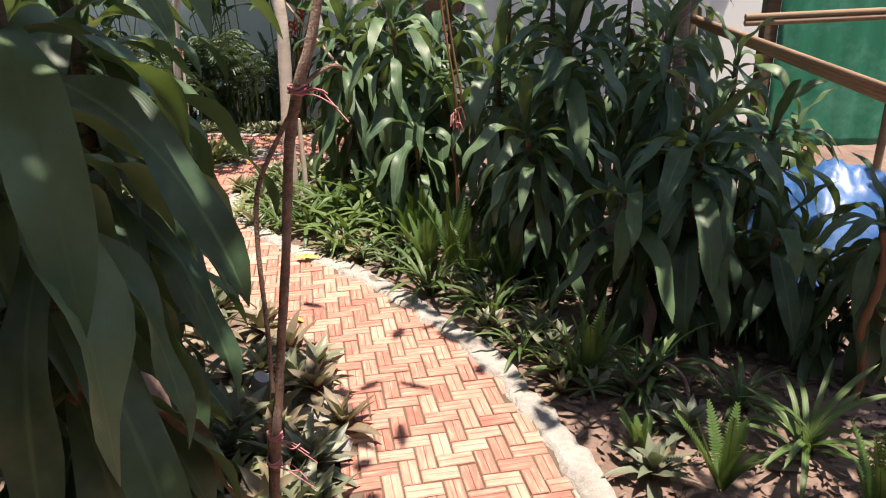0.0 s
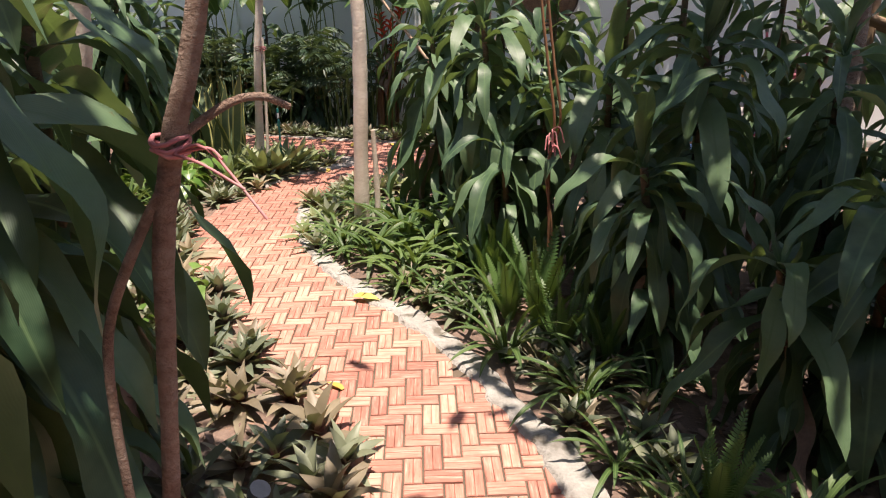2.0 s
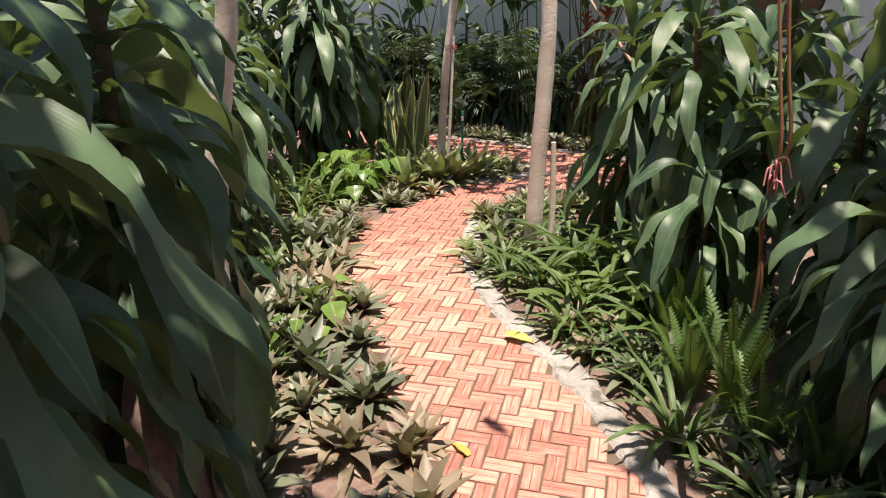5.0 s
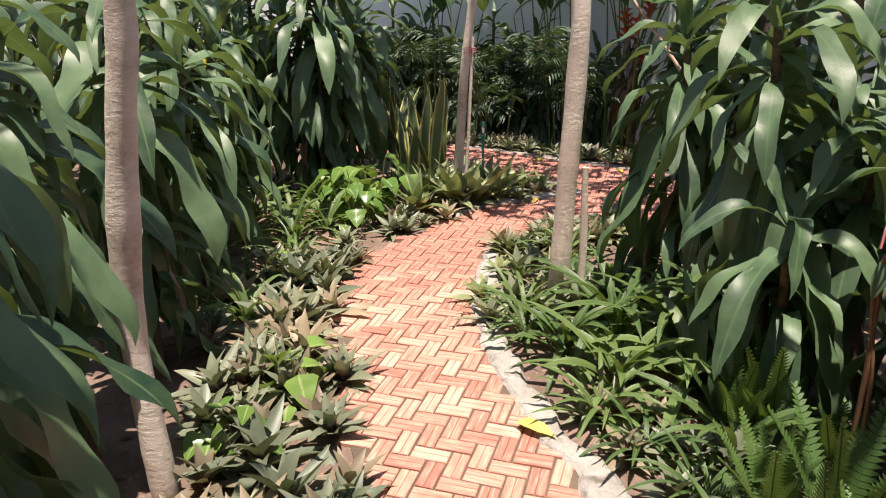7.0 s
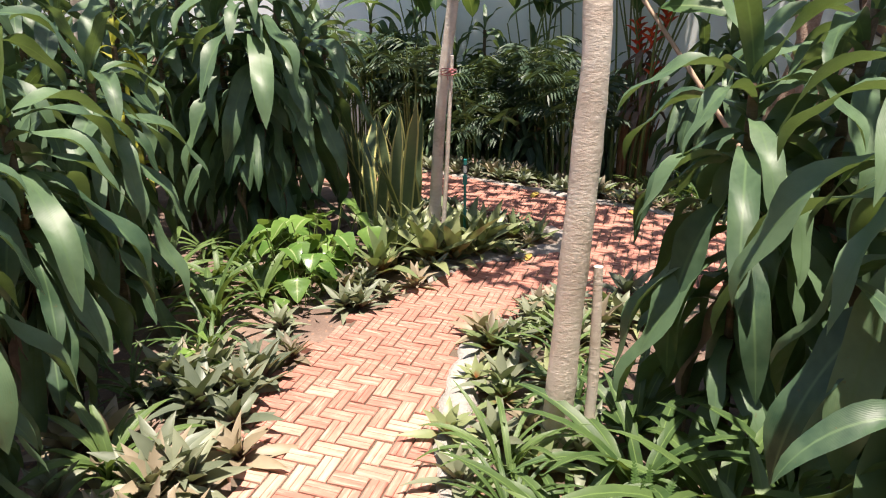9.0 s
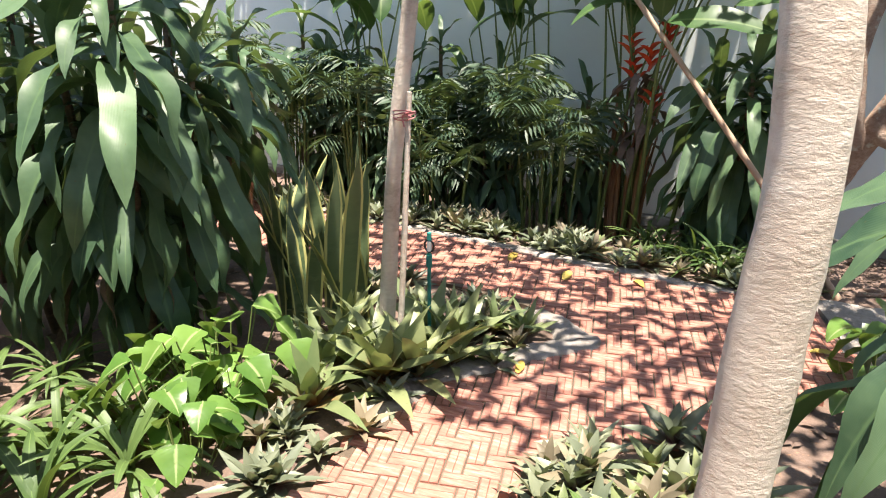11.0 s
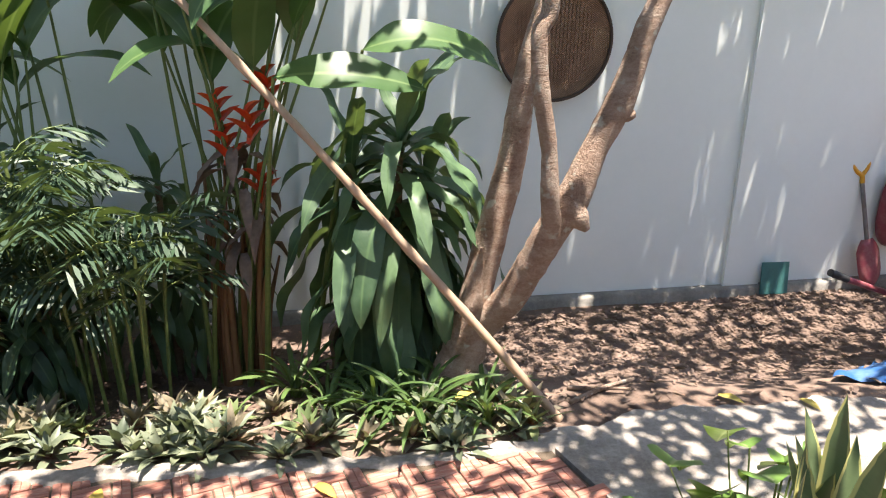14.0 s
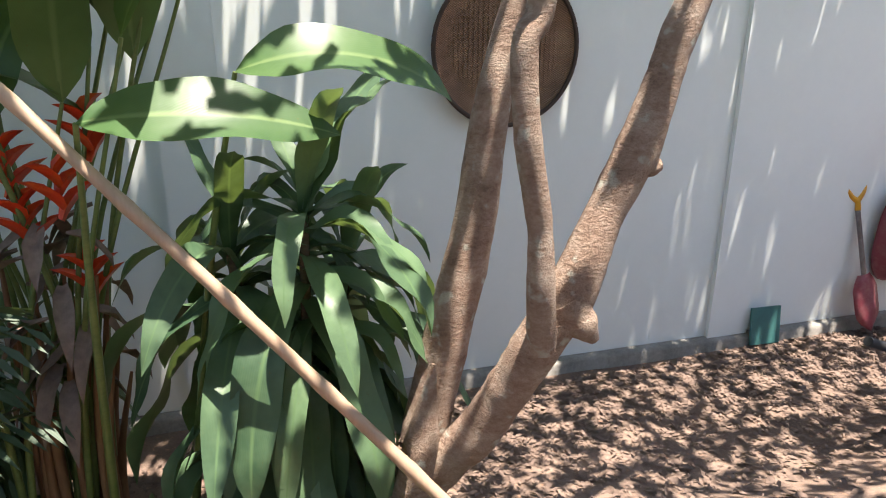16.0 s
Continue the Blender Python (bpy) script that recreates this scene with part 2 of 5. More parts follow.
def weave_material():
    m, n, l, p = nodes_of("woven_bamboo")
    nt = m.node_tree
    tc = n.new("ShaderNodeTexCoord")
    sep = n.new("ShaderNodeSeparateXYZ")
    l.new(tc.outputs["Object"], sep.inputs[0])
    a = math_node(nt, "SINE", math_node(nt, "MULTIPLY", sep.outputs[0], 380.0))
    b = math_node(nt, "SINE", math_node(nt, "MULTIPLY", sep.outputs[2], 560.0))
    w = math_node(nt, "MULTIPLY_ADD", math_node(nt, "MULTIPLY", a, b), 0.5, 0.5)
    big = noise_tex(nt, 5, 5, 0.6)
    f = math_node(nt, "ADD", math_node(nt, "MULTIPLY", w, 0.35), math_node(nt, "MULTIPLY", big, 0.65))
    l.new(ramp(nt, f, [(0.25, (0.10, 0.05, 0.03)), (0.55, (0.25, 0.14, 0.085)), (0.8, (0.40, 0.25, 0.15))]), p.inputs["Base Color"])
    p.inputs["Roughness"].default_value = 0.75
    bump(nt, w, p, 0.7, 0.004)
    return m


WEAVE = weave_material()
RIM = plain("dark_bamboo_rim", (0.06, 0.035, 0.025), 0.7)


# ---- shapes ----
rnd = random.Random(7)


class Shape:
    """Collects vertices, faces and UVs into one mesh."""

    def __init__(self):
        self.v, self.f, self.uv = [], [], []

    def face(self, pts, uvs=None):
        k = len(self.v)
        self.v += [tuple(p) for p in pts]
        self.f.append(tuple(range(k, k + len(pts))))
        self.uv += uvs or [(0.3, 0.5)] * len(pts)

    def grid(self, rows, uvrows=None, closed=False):
        """Skin a list of rows of points, with shared vertices."""
        k, w = len(self.v), len(rows[0])
        for r in rows:
            self.v += [tuple(p) for p in r]
        for i in range(len(rows) - 1):
            for j in range(w if closed else w - 1):
                a, b = k + i * w + j, k + i * w + (j + 1) % w
                self.f.append((a, b, b + w, a + w))
                if uvrows:
                    self.uv += [uvrows[i][j], uvrows[i][(j + 1) % w], uvrows[i + 1][(j + 1) % w], uvrows[i + 1][j]]
                else:
                    self.uv += [(0.3, 0.5)] * 4

    def tube(self, pts, radii, sides=8, bumpy=0.0, caps=True):
        rows = []
        pts = [Vector(p) for p in pts]
        q = last = None
        for i, p in enumerate(pts):
            d = (pts[min(i + 1, len(pts) - 1)] - pts[max(i - 1, 0)]).normalized()
            q = d.to_track_quat("Z", "Y") if q is None else last.rotation_difference(d) @ q
            last = d
            r = radii[i] if isinstance(radii, (list, tuple)) else radii
            rows.append([p + q @ Vector((math.cos(a) * r, math.sin(a) * r, 0)) * (1 + bumpy * rnd.uniform(-1, 1))
                         for a in (2 * math.pi * s / sides for s in range(sides))])
        self.grid(rows, closed=True)
        if caps:
            self.face(list(reversed(rows[0])))
            self.face(rows[-1])

    def box(self, x0, x1, y0, y1, z0, z1, m=Matrix()):
        c = [m @ Vector((x, y, z)) for x in (x0, x1) for y in (y0, y1) for z in (z0, z1)]
        for q in ((0, 1, 3, 2), (4, 6, 7, 5), (0, 4, 5, 1), (2, 3, 7, 6), (0, 2, 6, 4), (1, 5, 7, 3)):
            self.face([c[i] for i in q])

    def prism(self, outline, z0, z1):
        n = len(outline)
        self.face([(x, y, z1) for x, y in outline])
        self.face([(x, y, z0) for x, y in reversed(outline)])
        for i in range(n):
            (ax, ay), (bx, by) = outline[i], outline[(i + 1) % n]
            self.face([(ax, ay, z0), (bx, by, z0), (bx, by, z1), (ax, ay, z1)])

    def mesh(self, name, mat, smooth=True):
        me = bpy.data.meshes.new(name)
        me.from_pydata(self.v, [], self.f)
        layer = me.uv_layers.new(name="UVMap")
        layer.data.foreach_set("uv", [c for p in self.uv for c in p])
        me.materials.append(mat)
        me.polygons.foreach_set("use_smooth", [smooth] * len(me.polygons))
        me.update()
        return me


def part(name, mesh, parent, m=None, label=""):
    ob = new(name, mesh)
    ob.parent = parent
    if m is not None:
        ob.matrix_basis = m
    return tagged(ob, label=label)


def smooth_line(pts, n=6):
    """Points of a smooth curve through pts."""
    pts = [Vector(p) for p in pts]
    ext = [2 * pts[0] - pts[1], *pts, 2 * pts[-1] - pts[-2]]
    out = []
    for i in range(1, len(ext) - 2):
        p0, p1, p2, p3 = ext[i - 1:i + 3]
        for k in range(n):
            t = k / n
            out.append(0.5 * (2 * p1 + (p2 - p0) * t + (2 * p0 - 5 * p1 + 4 * p2 - p3) * t * t + (3 * p1 - p0 - 3 * p2 + p3) * t ** 3))
    return out + [pts[-1]]


def spread(r, n):
    """n radii from r's list, evenly interpolated."""
    return [float(v) for v in np.interp(np.linspace(0, 1, n), np.linspace(0, 1, len(r)), r)]


def add_leaf(s, base, turn, length, width, a0, a1, segs=8, fold=0.18, wave=0.0, kind="strap", twist=0.0, ease=1.0, r=rnd):
    """One leaf from base, heading turn (radians), rising at a0 degrees and ending at a1 degrees."""
    base = Vector(base)
    fwd, side = Vector((math.cos(turn), math.sin(turn), 0)), Vector((-math.sin(turn), math.cos(turn), 0))
    p, rows, uvs = base.copy(), [], []
    ph, sway = r.uniform(0, 6.28), r.uniform(-0.12, 0.12)
    for i in range(segs + 1):
        t = i / segs
        a = radians(a0 + (a1 - a0) * t ** ease)
        d = fwd * math.cos(a) + Vector((0, 0, math.sin(a)))
        up = Vector((0, 0, math.cos(a))) - fwd * math.sin(a)
        if kind == "strap":
            w = (0.38 + 0.62 * min(1, t / 0.32) ** 0.8) if t < 0.6 else max(0.0, 1 - ((t - 0.6) / 0.4) ** 2.1)
        elif kind == "lance":
            w = math.sin(math.pi * (0.12 + 0.88 * t) ** 0.85)
        elif kind == "sword":
            w = 0.75 + 0.25 * math.sin(math.pi * t) if t < 0.72 else (0.75 + 0.25 * math.sin(math.pi * t)) * max(0.0, 1 - ((t - 0.72) / 0.28) ** 1.8)
        elif kind == "paddle":
            w = min(1, (t / 0.2) ** 0.6) * max(0.0, 1 - ((t - 0.3) / 0.7) ** 3 if t > 0.3 else 1)
        else:
            w = (min(1, (t / 0.22) ** 0.55)) * max(0.0, 1 - t) ** 0.75 * 1.35
        w = max(w, 0.012) * width / 2
        roll = twist * t
        sd = side * math.cos(roll) + up * math.sin(roll)
        un = up * math.cos(roll) - side * math.sin(roll)
        lift = fold * w
        w1 = wave * w * math.sin(t * 13 + ph)
        w2 = wave * w * math.sin(t * 11 + ph + 2.1)
        rows.append([p - sd * w + un * (lift + w1), p, p + sd * w + un * (lift + w2)])
        uvs.append([(0.02, t), (0.5, t), (0.98, t)])
        p = p + (d + side * sway * t * 0.5) * (length / segs)
    s.grid(rows, uvs)
    return p


# ---- ground, path, wall ----
RIGHT_EDGE = [(0.95, -2.0), (0.85, 0.0), (0.68, 1.0), (0.46, 2.0), (0.27, 2.65), (-0.01, 3.2), (-0.36, 3.72), (-0.70, 4.12), (-1.13, 4.52),
              (-1.47, 4.95), (-1.70, 5.35), (-1.87, 5.8), (-1.93, 6.3), (-1.80, 6.68), (-1.25, 7.0), (-0.97, 7.4), (-0.62, 7.94), (-0.73, 8.3), (-0.80, 8.64)]
FAR_EDGE = [(-1.21, 8.67), (-1.82, 8.72), (-2.5, 8.83), (-3.3, 8.95), (-4.1, 9.05), (-5.6, 9.2)]
LEFT_EDGE = [(-5.6, 8.3), (-3.6, 8.1), (-2.9, 8.1), (-2.3, 7.98), (-1.86, 7.66), (-2.1, 7.38), (-2.4, 6.97), (-2.53, 6.5), (-2.57, 5.9), (-2.56, 5.45),
             (-2.47, 4.95), (-2.05, 4.55), (-1.75, 4.14), (-1.35, 3.74), (-0.98, 3.36), (-0.70, 2.96), (-0.47, 2.5), (-0.36, 2.0), (-0.25, 1.0), (-0.15, 0.0), (-0.1, -2.0)]
PATH = RIGHT_EDGE + FAR_EDGE + LEFT_EDGE


def inside(x, y, poly):
    hit = False
    for (ax, ay), (bx, by) in zip(poly, poly[1:] + poly[:1]):
        if (ay > y) != (by > y) and x < (bx - ax) * (y - ay) / (by - ay) + ax:
            hit = not hit
    return hit


def step(a, b, x):
    t = min(1.0, max(0.0, (x - a) / (b - a)))
    return t * t * (3 - 2 * t)


def ground_z(x, y):
    side = step(-0.6, 0.8, x)
    drop = -0.26 * (step(8.95, 10.5, y) * (1 - side) + step(8.8, 9.6, y) * side) * step(-9, -7, x)
    rough = 0.018 * noise.noise(Vector((x * 2.3, y * 2.3, 0.4)))
    return drop - 0.03 + rough


def build_ground():
    def axis(lo, hi, dense):
        near = list(np.arange(lo, hi, dense))
        return [lo - d for d in (400, 120, 40, 14, 5, 2)] + near + [hi + d for d in (2, 5, 14, 40, 120, 400)]
    xs, ys = axis(-8.4, 6.4, 0.14), axis(-4.0, 11.6, 0.14)
    s = Shape()
    s.grid([[(x, y, ground_z(x, y)) for x in xs] for y in ys])
    tagged(new("ground", s.mesh("ground", SOIL)), "brown garden soil with litter sloping down to the wall", "ground", kind="structure")


build_ground()

path = tagged(new("pavement"), "orange terracotta brick garden path laid in herringbone", "path", kind="structure")
bed = Shape()
bed.prism(PATH, -0.06, -0.009)
part("bed", bed.mesh("path_bed", JOINT, False), path, label="dark sandy joints under the bricks")


def ribbon(name, line, w0, w1, label, mat, height=0.03):
    """A rough mortar edging along a line, wider and narrower as it goes."""
    pts = smooth_line([(x, y, 0) for x, y in line], 14)
    s, rows = Shape(), []
    for i, p in enumerate(pts):
        d = (pts[min(i + 1, len(pts) - 1)] - pts[max(i - 1, 0)]).normalized()
        nrm = Vector((d.y, -d.x, 0))
        wob = noise.noise(p * 4.1)
        inner, outer = -0.045 + 0.045 * noise.noise(p * 9 + Vector((3, 0, 0))), w0 + (w1 - w0) * (0.5 + 0.5 * wob) + 0.03 * noise.noise(p * 15)
        row = []
        for k in range(7):
            t = k / 6
            h = height * (0.8 + 0.4 * noise.noise(p * 7)) + 0.016 * noise.noise(p * 17 + nrm * t * 4)
            row.append(p + nrm * (inner + (outer - inner) * t) + Vector((0, 0, h if 0 < k < 6 else -0.05)))
        rows.append(row)
    s.grid(rows)
    return tagged(new(name, s.mesh(name, mat)), label, "kerb", kind="structure")


ribbon("trim", RIGHT_EDGE[2:13], 0.06, 0.17, "rough whitish mortar edging beside the brick path", KERB, 0.016)
ribbon("trim", [(-0.5, 8.66)] + [(x, y) for x, y in FAR_EDGE], 0.03, 0.12, "thin pale mortar edging along the brick path", CONCRETE, 0.008)
ribbon("trim", [(-2.2, 7.95), (-1.95, 7.78), (-1.84, 7.64), (-2.06, 7.40), (-2.36, 7.02), (-2.5, 6.6)], 0.10, 0.2, "pale mortar edging at the corner of the bed", CONCRETE, 0.012)
ribbon("trim", [(-0.72, 2.98), (-0.58, 2.72), (-0.49, 2.5), (-0.40, 2.15)], 0.07, 0.17, "worn white mortar edging under the plants", KERB, 0.02)

slab = Shape()
outline = smooth_line([(-0.80, 8.74, 0), (-0.2, 8.82, 0), (0.7, 8.72, 0), (1.7, 8.45, 0), (2.6, 8.3, 0), (2.6, 7.5, 0), (1.4, 7.6, 0), (0.3, 7.95, 0), (-0.35, 8.02, 0), (-0.60, 7.88, 0), (-0.70, 8.3, 0)], 14)
slab.prism([(p.x + 0.05 * noise.noise(p * 4), p.y + 0.07 * noise.noise(p * 5) + 0.03 * noise.noise(p * 17)) for p in outline], -0.08, -0.004)
tagged(new("pavement", slab.mesh("slab", CONCRETE, False)), "pale worn concrete slab beside the brick path", "pavement", kind="structure")

WALL_TURN = -3.43
WALL = pose(0, 10.727, 0, 0, 0, WALL_TURN)


def build_wall():
    s = Shape()
    s.box(-9.5, 6.8, 0, 0.18, -0.5, 2.5, WALL)
    tagged(new("wall_north", s.mesh("wall_north", WALLPAINT, False)), "white painted garden wall with dappled sunlight", "wall", kind="structure")
    for x0, x1, d in ((1.42, 1.72, 0.035), (-1.74, -1.46, 0.05), (-4.9, -4.62, 0.05)):
        p = Shape()
        p.box(x0, x1, -d, -0.002, -0.45, 2.5, WALL)
        ob = tagged(new("wall_pier", p.mesh("wall_pier", WALLPAINT, False)), "shallow white painted pier on the garden wall", "pier", kind="structure")
        mod = ob.modifiers.new("bevel", "BEVEL")
        mod.width, mod.segments = 0.012, 2
    p = Shape()
    rows = []
    for i in range(120):
        x = -9.4 + i * 16.2 / 119
        j = 0.012 * noise.noise(Vector((x * 6, 0, 0)))
        rows.append([WALL @ Vector(q) for q in ((x, -0.07 + j, -0.5), (x, -0.07 + j, -0.225 + j), (x, -0.055 + j, -0.205 + j), (x, -0.003, -0.2))])
    p.grid(rows)
    tagged(new("baseboard", p.mesh("plinth", PLINTH)), "stained grey concrete footing along the white wall", "plinth", kind="structure")
    cap = Shape()
    cap.box(-9.5, 6.8, -0.05, 0.23, 2.5, 2.58, WALL)
    tagged(new("coping", cap.mesh("coping", PLINTH, False)), "grey concrete coping on the garden wall", "coping", kind="structure")
    for nm, box in (("wall_east", (6.6, 6.8, -6, 10.35)), ("wall_west", (-9.4, -9.2, -6, 11.3)), ("wall_south", (-9.2, 6.6, -2.3, -2.1))):
        w = Shape()
        # south wall is unseen, raised to keep sky light off the leaves
        w.box(box[0], box[1], box[2], box[3], -0.5, 4.6 if nm == "wall_south" else 2.5)
        tagged(new(nm, w.mesh(nm, PLINTH if nm == "wall_south" else WALLPAINT, False)), "plain grey unseen wall, added to block southern sky light" if nm == "wall_south" else "plain white painted garden wall", "wall", kind="structure")


build_wall()


# ---- trees ----
def crown(s, centre, radii, count, size=0.11, even=False, r=rnd):
    """Many small leaves above view, casting dappled shade: uneven clumps, or one even layer."""
    clumps = [(Vector((centre[0] + r.uniform(-1, 1) * radii[0], centre[1] + r.uniform(-1, 1) * radii[1], centre[2] + r.uniform(-1, 1) * radii[2])), r.uniform(0.2, 0.5)) for _ in range(max(4, count // 90))]
    for _ in range(count):
        if even:
            p = Vector([centre[k] + r.uniform(-1, 1) * radii[k] for k in range(3)])
            add_leaf(s, p, r.uniform(0, 6.28), size * r.uniform(0.7, 1.3), size * r.uniform(0.35, 0.5), r.uniform(-20, 20), r.uniform(-30, 10), 2, 0.2, 0, "lance", r=r)
            continue
        c, rad = r.choice(clumps)
        p = c + Vector((r.gauss(0, 1), r.gauss(0, min(1.0, 1.6 * radii[1])), r.gauss(0, 0.6))) * rad * 0.6
        add_leaf(s, p, r.uniform(0, 6.28), size * r.uniform(0.7, 1.5), size * r.uniform(0.35, 0.55), r.uniform(-40, 40), r.uniform(-70, 0), 2, 0.2, 0, "lance", r=r)
    return clumps


def tree(name, label, stems, mat, crowns=(), size=0.14, sides=12):
    """stems: lists of points with start and end radius. The unseen crown hangs on twigs from the stems' ends."""
    ob = tagged(new(name), label, "tree")
    base = Vector(stems[0][0][0])
    ob.location = base
    s = Shape()
    for pts, radii in stems:
        line = smooth_line([Vector(p) - base for p in pts], 8)
        rr = spread(radii, len(line))
        s.tube(line, [q * (1 + 0.07 * noise.noise(Vector((i * 0.37, q * 40, 1.3))) + (0.035 if i % 7 == 3 else 0)) for i, q in enumerate(rr)], sides, 0.02)
    part("trunk", s.mesh(name + "_trunk", mat), ob)
    # crowns: unseen leaf layers, set where their shade should fall
    if crowns:
        c, clumps = Shape(), []
        for centre, radii, leaves, *even in crowns:
            clumps += crown(c, Vector(centre) - base, radii, leaves, size, bool(even))
        part("crown", c.mesh(name + "_crown", CROWN), ob, label="loose green crown of small leaves, unseen, placed to cast shade")
        t = Shape()
        tops = [Vector(p[0][-1]) - base for p in stems]
        for k, (p, rad) in enumerate(sorted(clumps, key=lambda q: min((q[0] - e).length for e in tops))):
            a = min(tops, key=lambda q: (q - p).length)
            mid = (a + p) / 2 + Vector((0.05 * math.sin(k), 0.05 * math.cos(k), 0.05))
            t.tube(smooth_line([a, mid, p], 4), spread([0.010, 0.006], 9), 5)
            tops.append(p)
        tagged(part("limb", t.mesh(name + "_limb", mat), ob), kind="stuff")
    return ob


tree("forked_tree", "forked tree with scarred grey-brown bark by the white wall", [
    ([(-1.22, 9.16, -0.25), (-1.13, 9.2, -0.02), (-1.03, 9.25, 0.18), (-0.97, 9.29, 0.36), (-0.955, 9.30, 0.47), (-0.875, 9.30, 0.82), (-0.80, 9.30, 1.13), (-0.745, 9.30, 1.52), (-0.645, 9.30, 1.91), (-0.5, 9.2, 2.7), (-0.6, 8.9, 3.3)], [0.14, 0.12, 0.115, 0.09, 0.08, 0.075, 0.07, 0.055, 0.05, 0.035, 0.02]),
    ([(-1.06, 9.24, 0.14), (-0.95, 9.25, 0.30), (-0.83, 9.17, 0.48), (-0.755, 9.09, 0.68), (-0.70, 9.03, 0.84), (-0.61, 9.0, 1.02), (-0.53, 9.0, 1.22), (-0.43, 9.0, 1.42), (-0.37, 9.0, 1.6), (-0.29, 9.0, 1.83), (0.1, 9.05, 2.6), (0.5, 9.1, 3.2)], [0.07, 0.08, 0.075, 0.072, 0.074, 0.076, 0.058, 0.062, 0.052, 0.048, 0.035, 0.02]),
    ([(-0.71, 8.98, 0.86), (-0.75, 8.93, 1.05), (-0.77, 8.92, 1.25), (-0.82, 8.91, 1.48), (-0.84, 8.91, 1.7), (-0.82, 8.9, 1.9), (-1.2, 8.7, 2.8), (-1.5, 8.6, 3.2)], [0.045, 0.04, 0.035, 0.036, 0.034, 0.034, 0.025, 0.015]),
    ([(-1.05, 9.22, 0.2), (-1.01, 9.2, 0.45), (-0.965, 9.2, 0.74)], [0.07, 0.06, 0.008]),
    ([(-0.64, 8.98, 1.0), (-0.60, 8.95, 0.93), (-0.565, 8.93, 0.88)], [0.06, 0.05, 0.015]),
    ([(-0.44, 8.99, 1.40), (-0.40, 8.985, 1.37), (-0.365, 8.98, 1.375)], [0.05, 0.03, 0.018]),
], BARK2, [((0.6, 10.25, 3.5), (3.6, 0.26, 0.12), 2900, True), ((1.5, 9.45, 3.6), (2.3, 0.45, 0.2), 850, True), ((-2.5, 9.2, 3.5), (2.0, 0.6, 0.2), 400, True), ((1.4, 8.5, 3.5), (1.8, 0.6, 0.2), 760, True)])

tree("slender_tree", "slender tree with pale ringed bark beside the brick path", [
    ([(-1.27, 5.42, -0.08), (-1.25, 5.41, 0.19), (-1.23, 5.4, 0.68), (-1.21, 5.4, 1.15), (-1.21, 5.4, 1.6), (-1.34, 5.5, 2.5), (-1.2, 5.7, 3.4)], [0.062, 0.055, 0.052, 0.048, 0.044, 0.035, 0.02]),
    ([(-1.15, 5.44, -0.08), (-1.14, 5.44, 0.3), (-1.15, 5.43, 0.75)], [0.022, 0.02, 0.016]),
], BARK, [((0.95, 5.8, 3.5), (1.2, 1.0, 0.4), 800)])
# crown set well off this trunk, over the corn plants it darkens
tree("slender_tree", "slender tree with pale ringed bark among corn plants", [
    ([(-1.93, 3.42, -0.08), (-1.91, 3.4, 0.05), (-1.93, 3.4, 0.55), (-1.88, 3.4, 0.93), (-1.81, 3.4, 1.25), (-1.74, 3.4, 1.6), (-1.6, 3.3, 2.6), (-1.7, 3.1, 3.3)], [0.05, 0.045, 0.042, 0.046, 0.04, 0.038, 0.03, 0.02]),
], BARK, [((-1.45, 1.2, 3.4), (1.15, 1.35, 0.35), 3100)])
tree("slender_tree", "slim pale trunk standing at the bend of the path", [
    ([(-2.76, 7.12, -0.08), (-2.73, 7.12, 0.3), (-2.68, 7.12, 0.99), (-2.59, 7.12, 1.69), (-2.5, 7.1, 2.6), (-2.4, 7.0, 3.3)], [0.042, 0.038, 0.036, 0.033, 0.028, 0.02]),
    ([(-2.66, 7.08, -0.05), (-2.625, 7.08, 0.5), (-2.59, 7.09, 1.27)], [0.016, 0.014, 0.011]),
], BARK, [((-4.4, 10.68, 3.5), (2.6, 0.32, 0.15), 3200, True), ((-1.6, 7.3, 3.6), (2.1, 1.1, 0.3), 1800, True)])
tree("slender_tree", "pale slim trunk behind the corn plants", [
    ([(-4.84, 6.2, -0.08), (-4.81, 6.2, 0.5), (-4.77, 6.2, 1.18), (-4.72, 6.2, 1.7), (-4.6, 6.2, 3.2)], [0.07, 0.065, 0.06, 0.055, 0.03]),
], BARK, [((-5.0, 6.6, 3.4), (1.5, 1.6, 0.4), 1500)])
# carries unseen crowns added to shade the corn plants
tree("slender_tree", "slim trunk behind the shaded corn plants", [
    ([(1.6, 4.9, -0.08), (1.62, 4.9, 1.2), (1.6, 4.95, 2.4), (1.5, 4.8, 3.2)], [0.05, 0.045, 0.035, 0.02]),
], BARK2, [((1.9, 3.3, 3.4), (1.2, 2.3, 0.4), 3100), ((0.8, 4.0, 3.4), (0.35, 1.0, 0.3), 700)])


tie = Shape()
for j in range(4):
    tie.tube([(-2.622 + 0.05 * math.cos(q), 7.105 + 0.04 * math.sin(q), 1.165 + 0.006 * j + 0.012 * math.sin(q + j)) for q in np.linspace(0, 6.283, 15)], 0.0028, 5, 0.2, caps=False)
for j in range(7):
    a = rnd.uniform(0, 6.28)
    tie.tube(smooth_line([(-2.59, 7.07, 1.17), (-2.59 + 0.02 * math.cos(a), 7.06, 1.17 + 0.02 * math.sin(a)), (-2.585 + 0.025 * math.cos(a + 1), 7.06, 1.15 + 0.03 * math.sin(a + 1))], 3), 0.003, 5)
tagged(new("string_tie", tie.mesh("string_tie", PINK)), "faded pink string tying a stake to the slim trunk", "string")


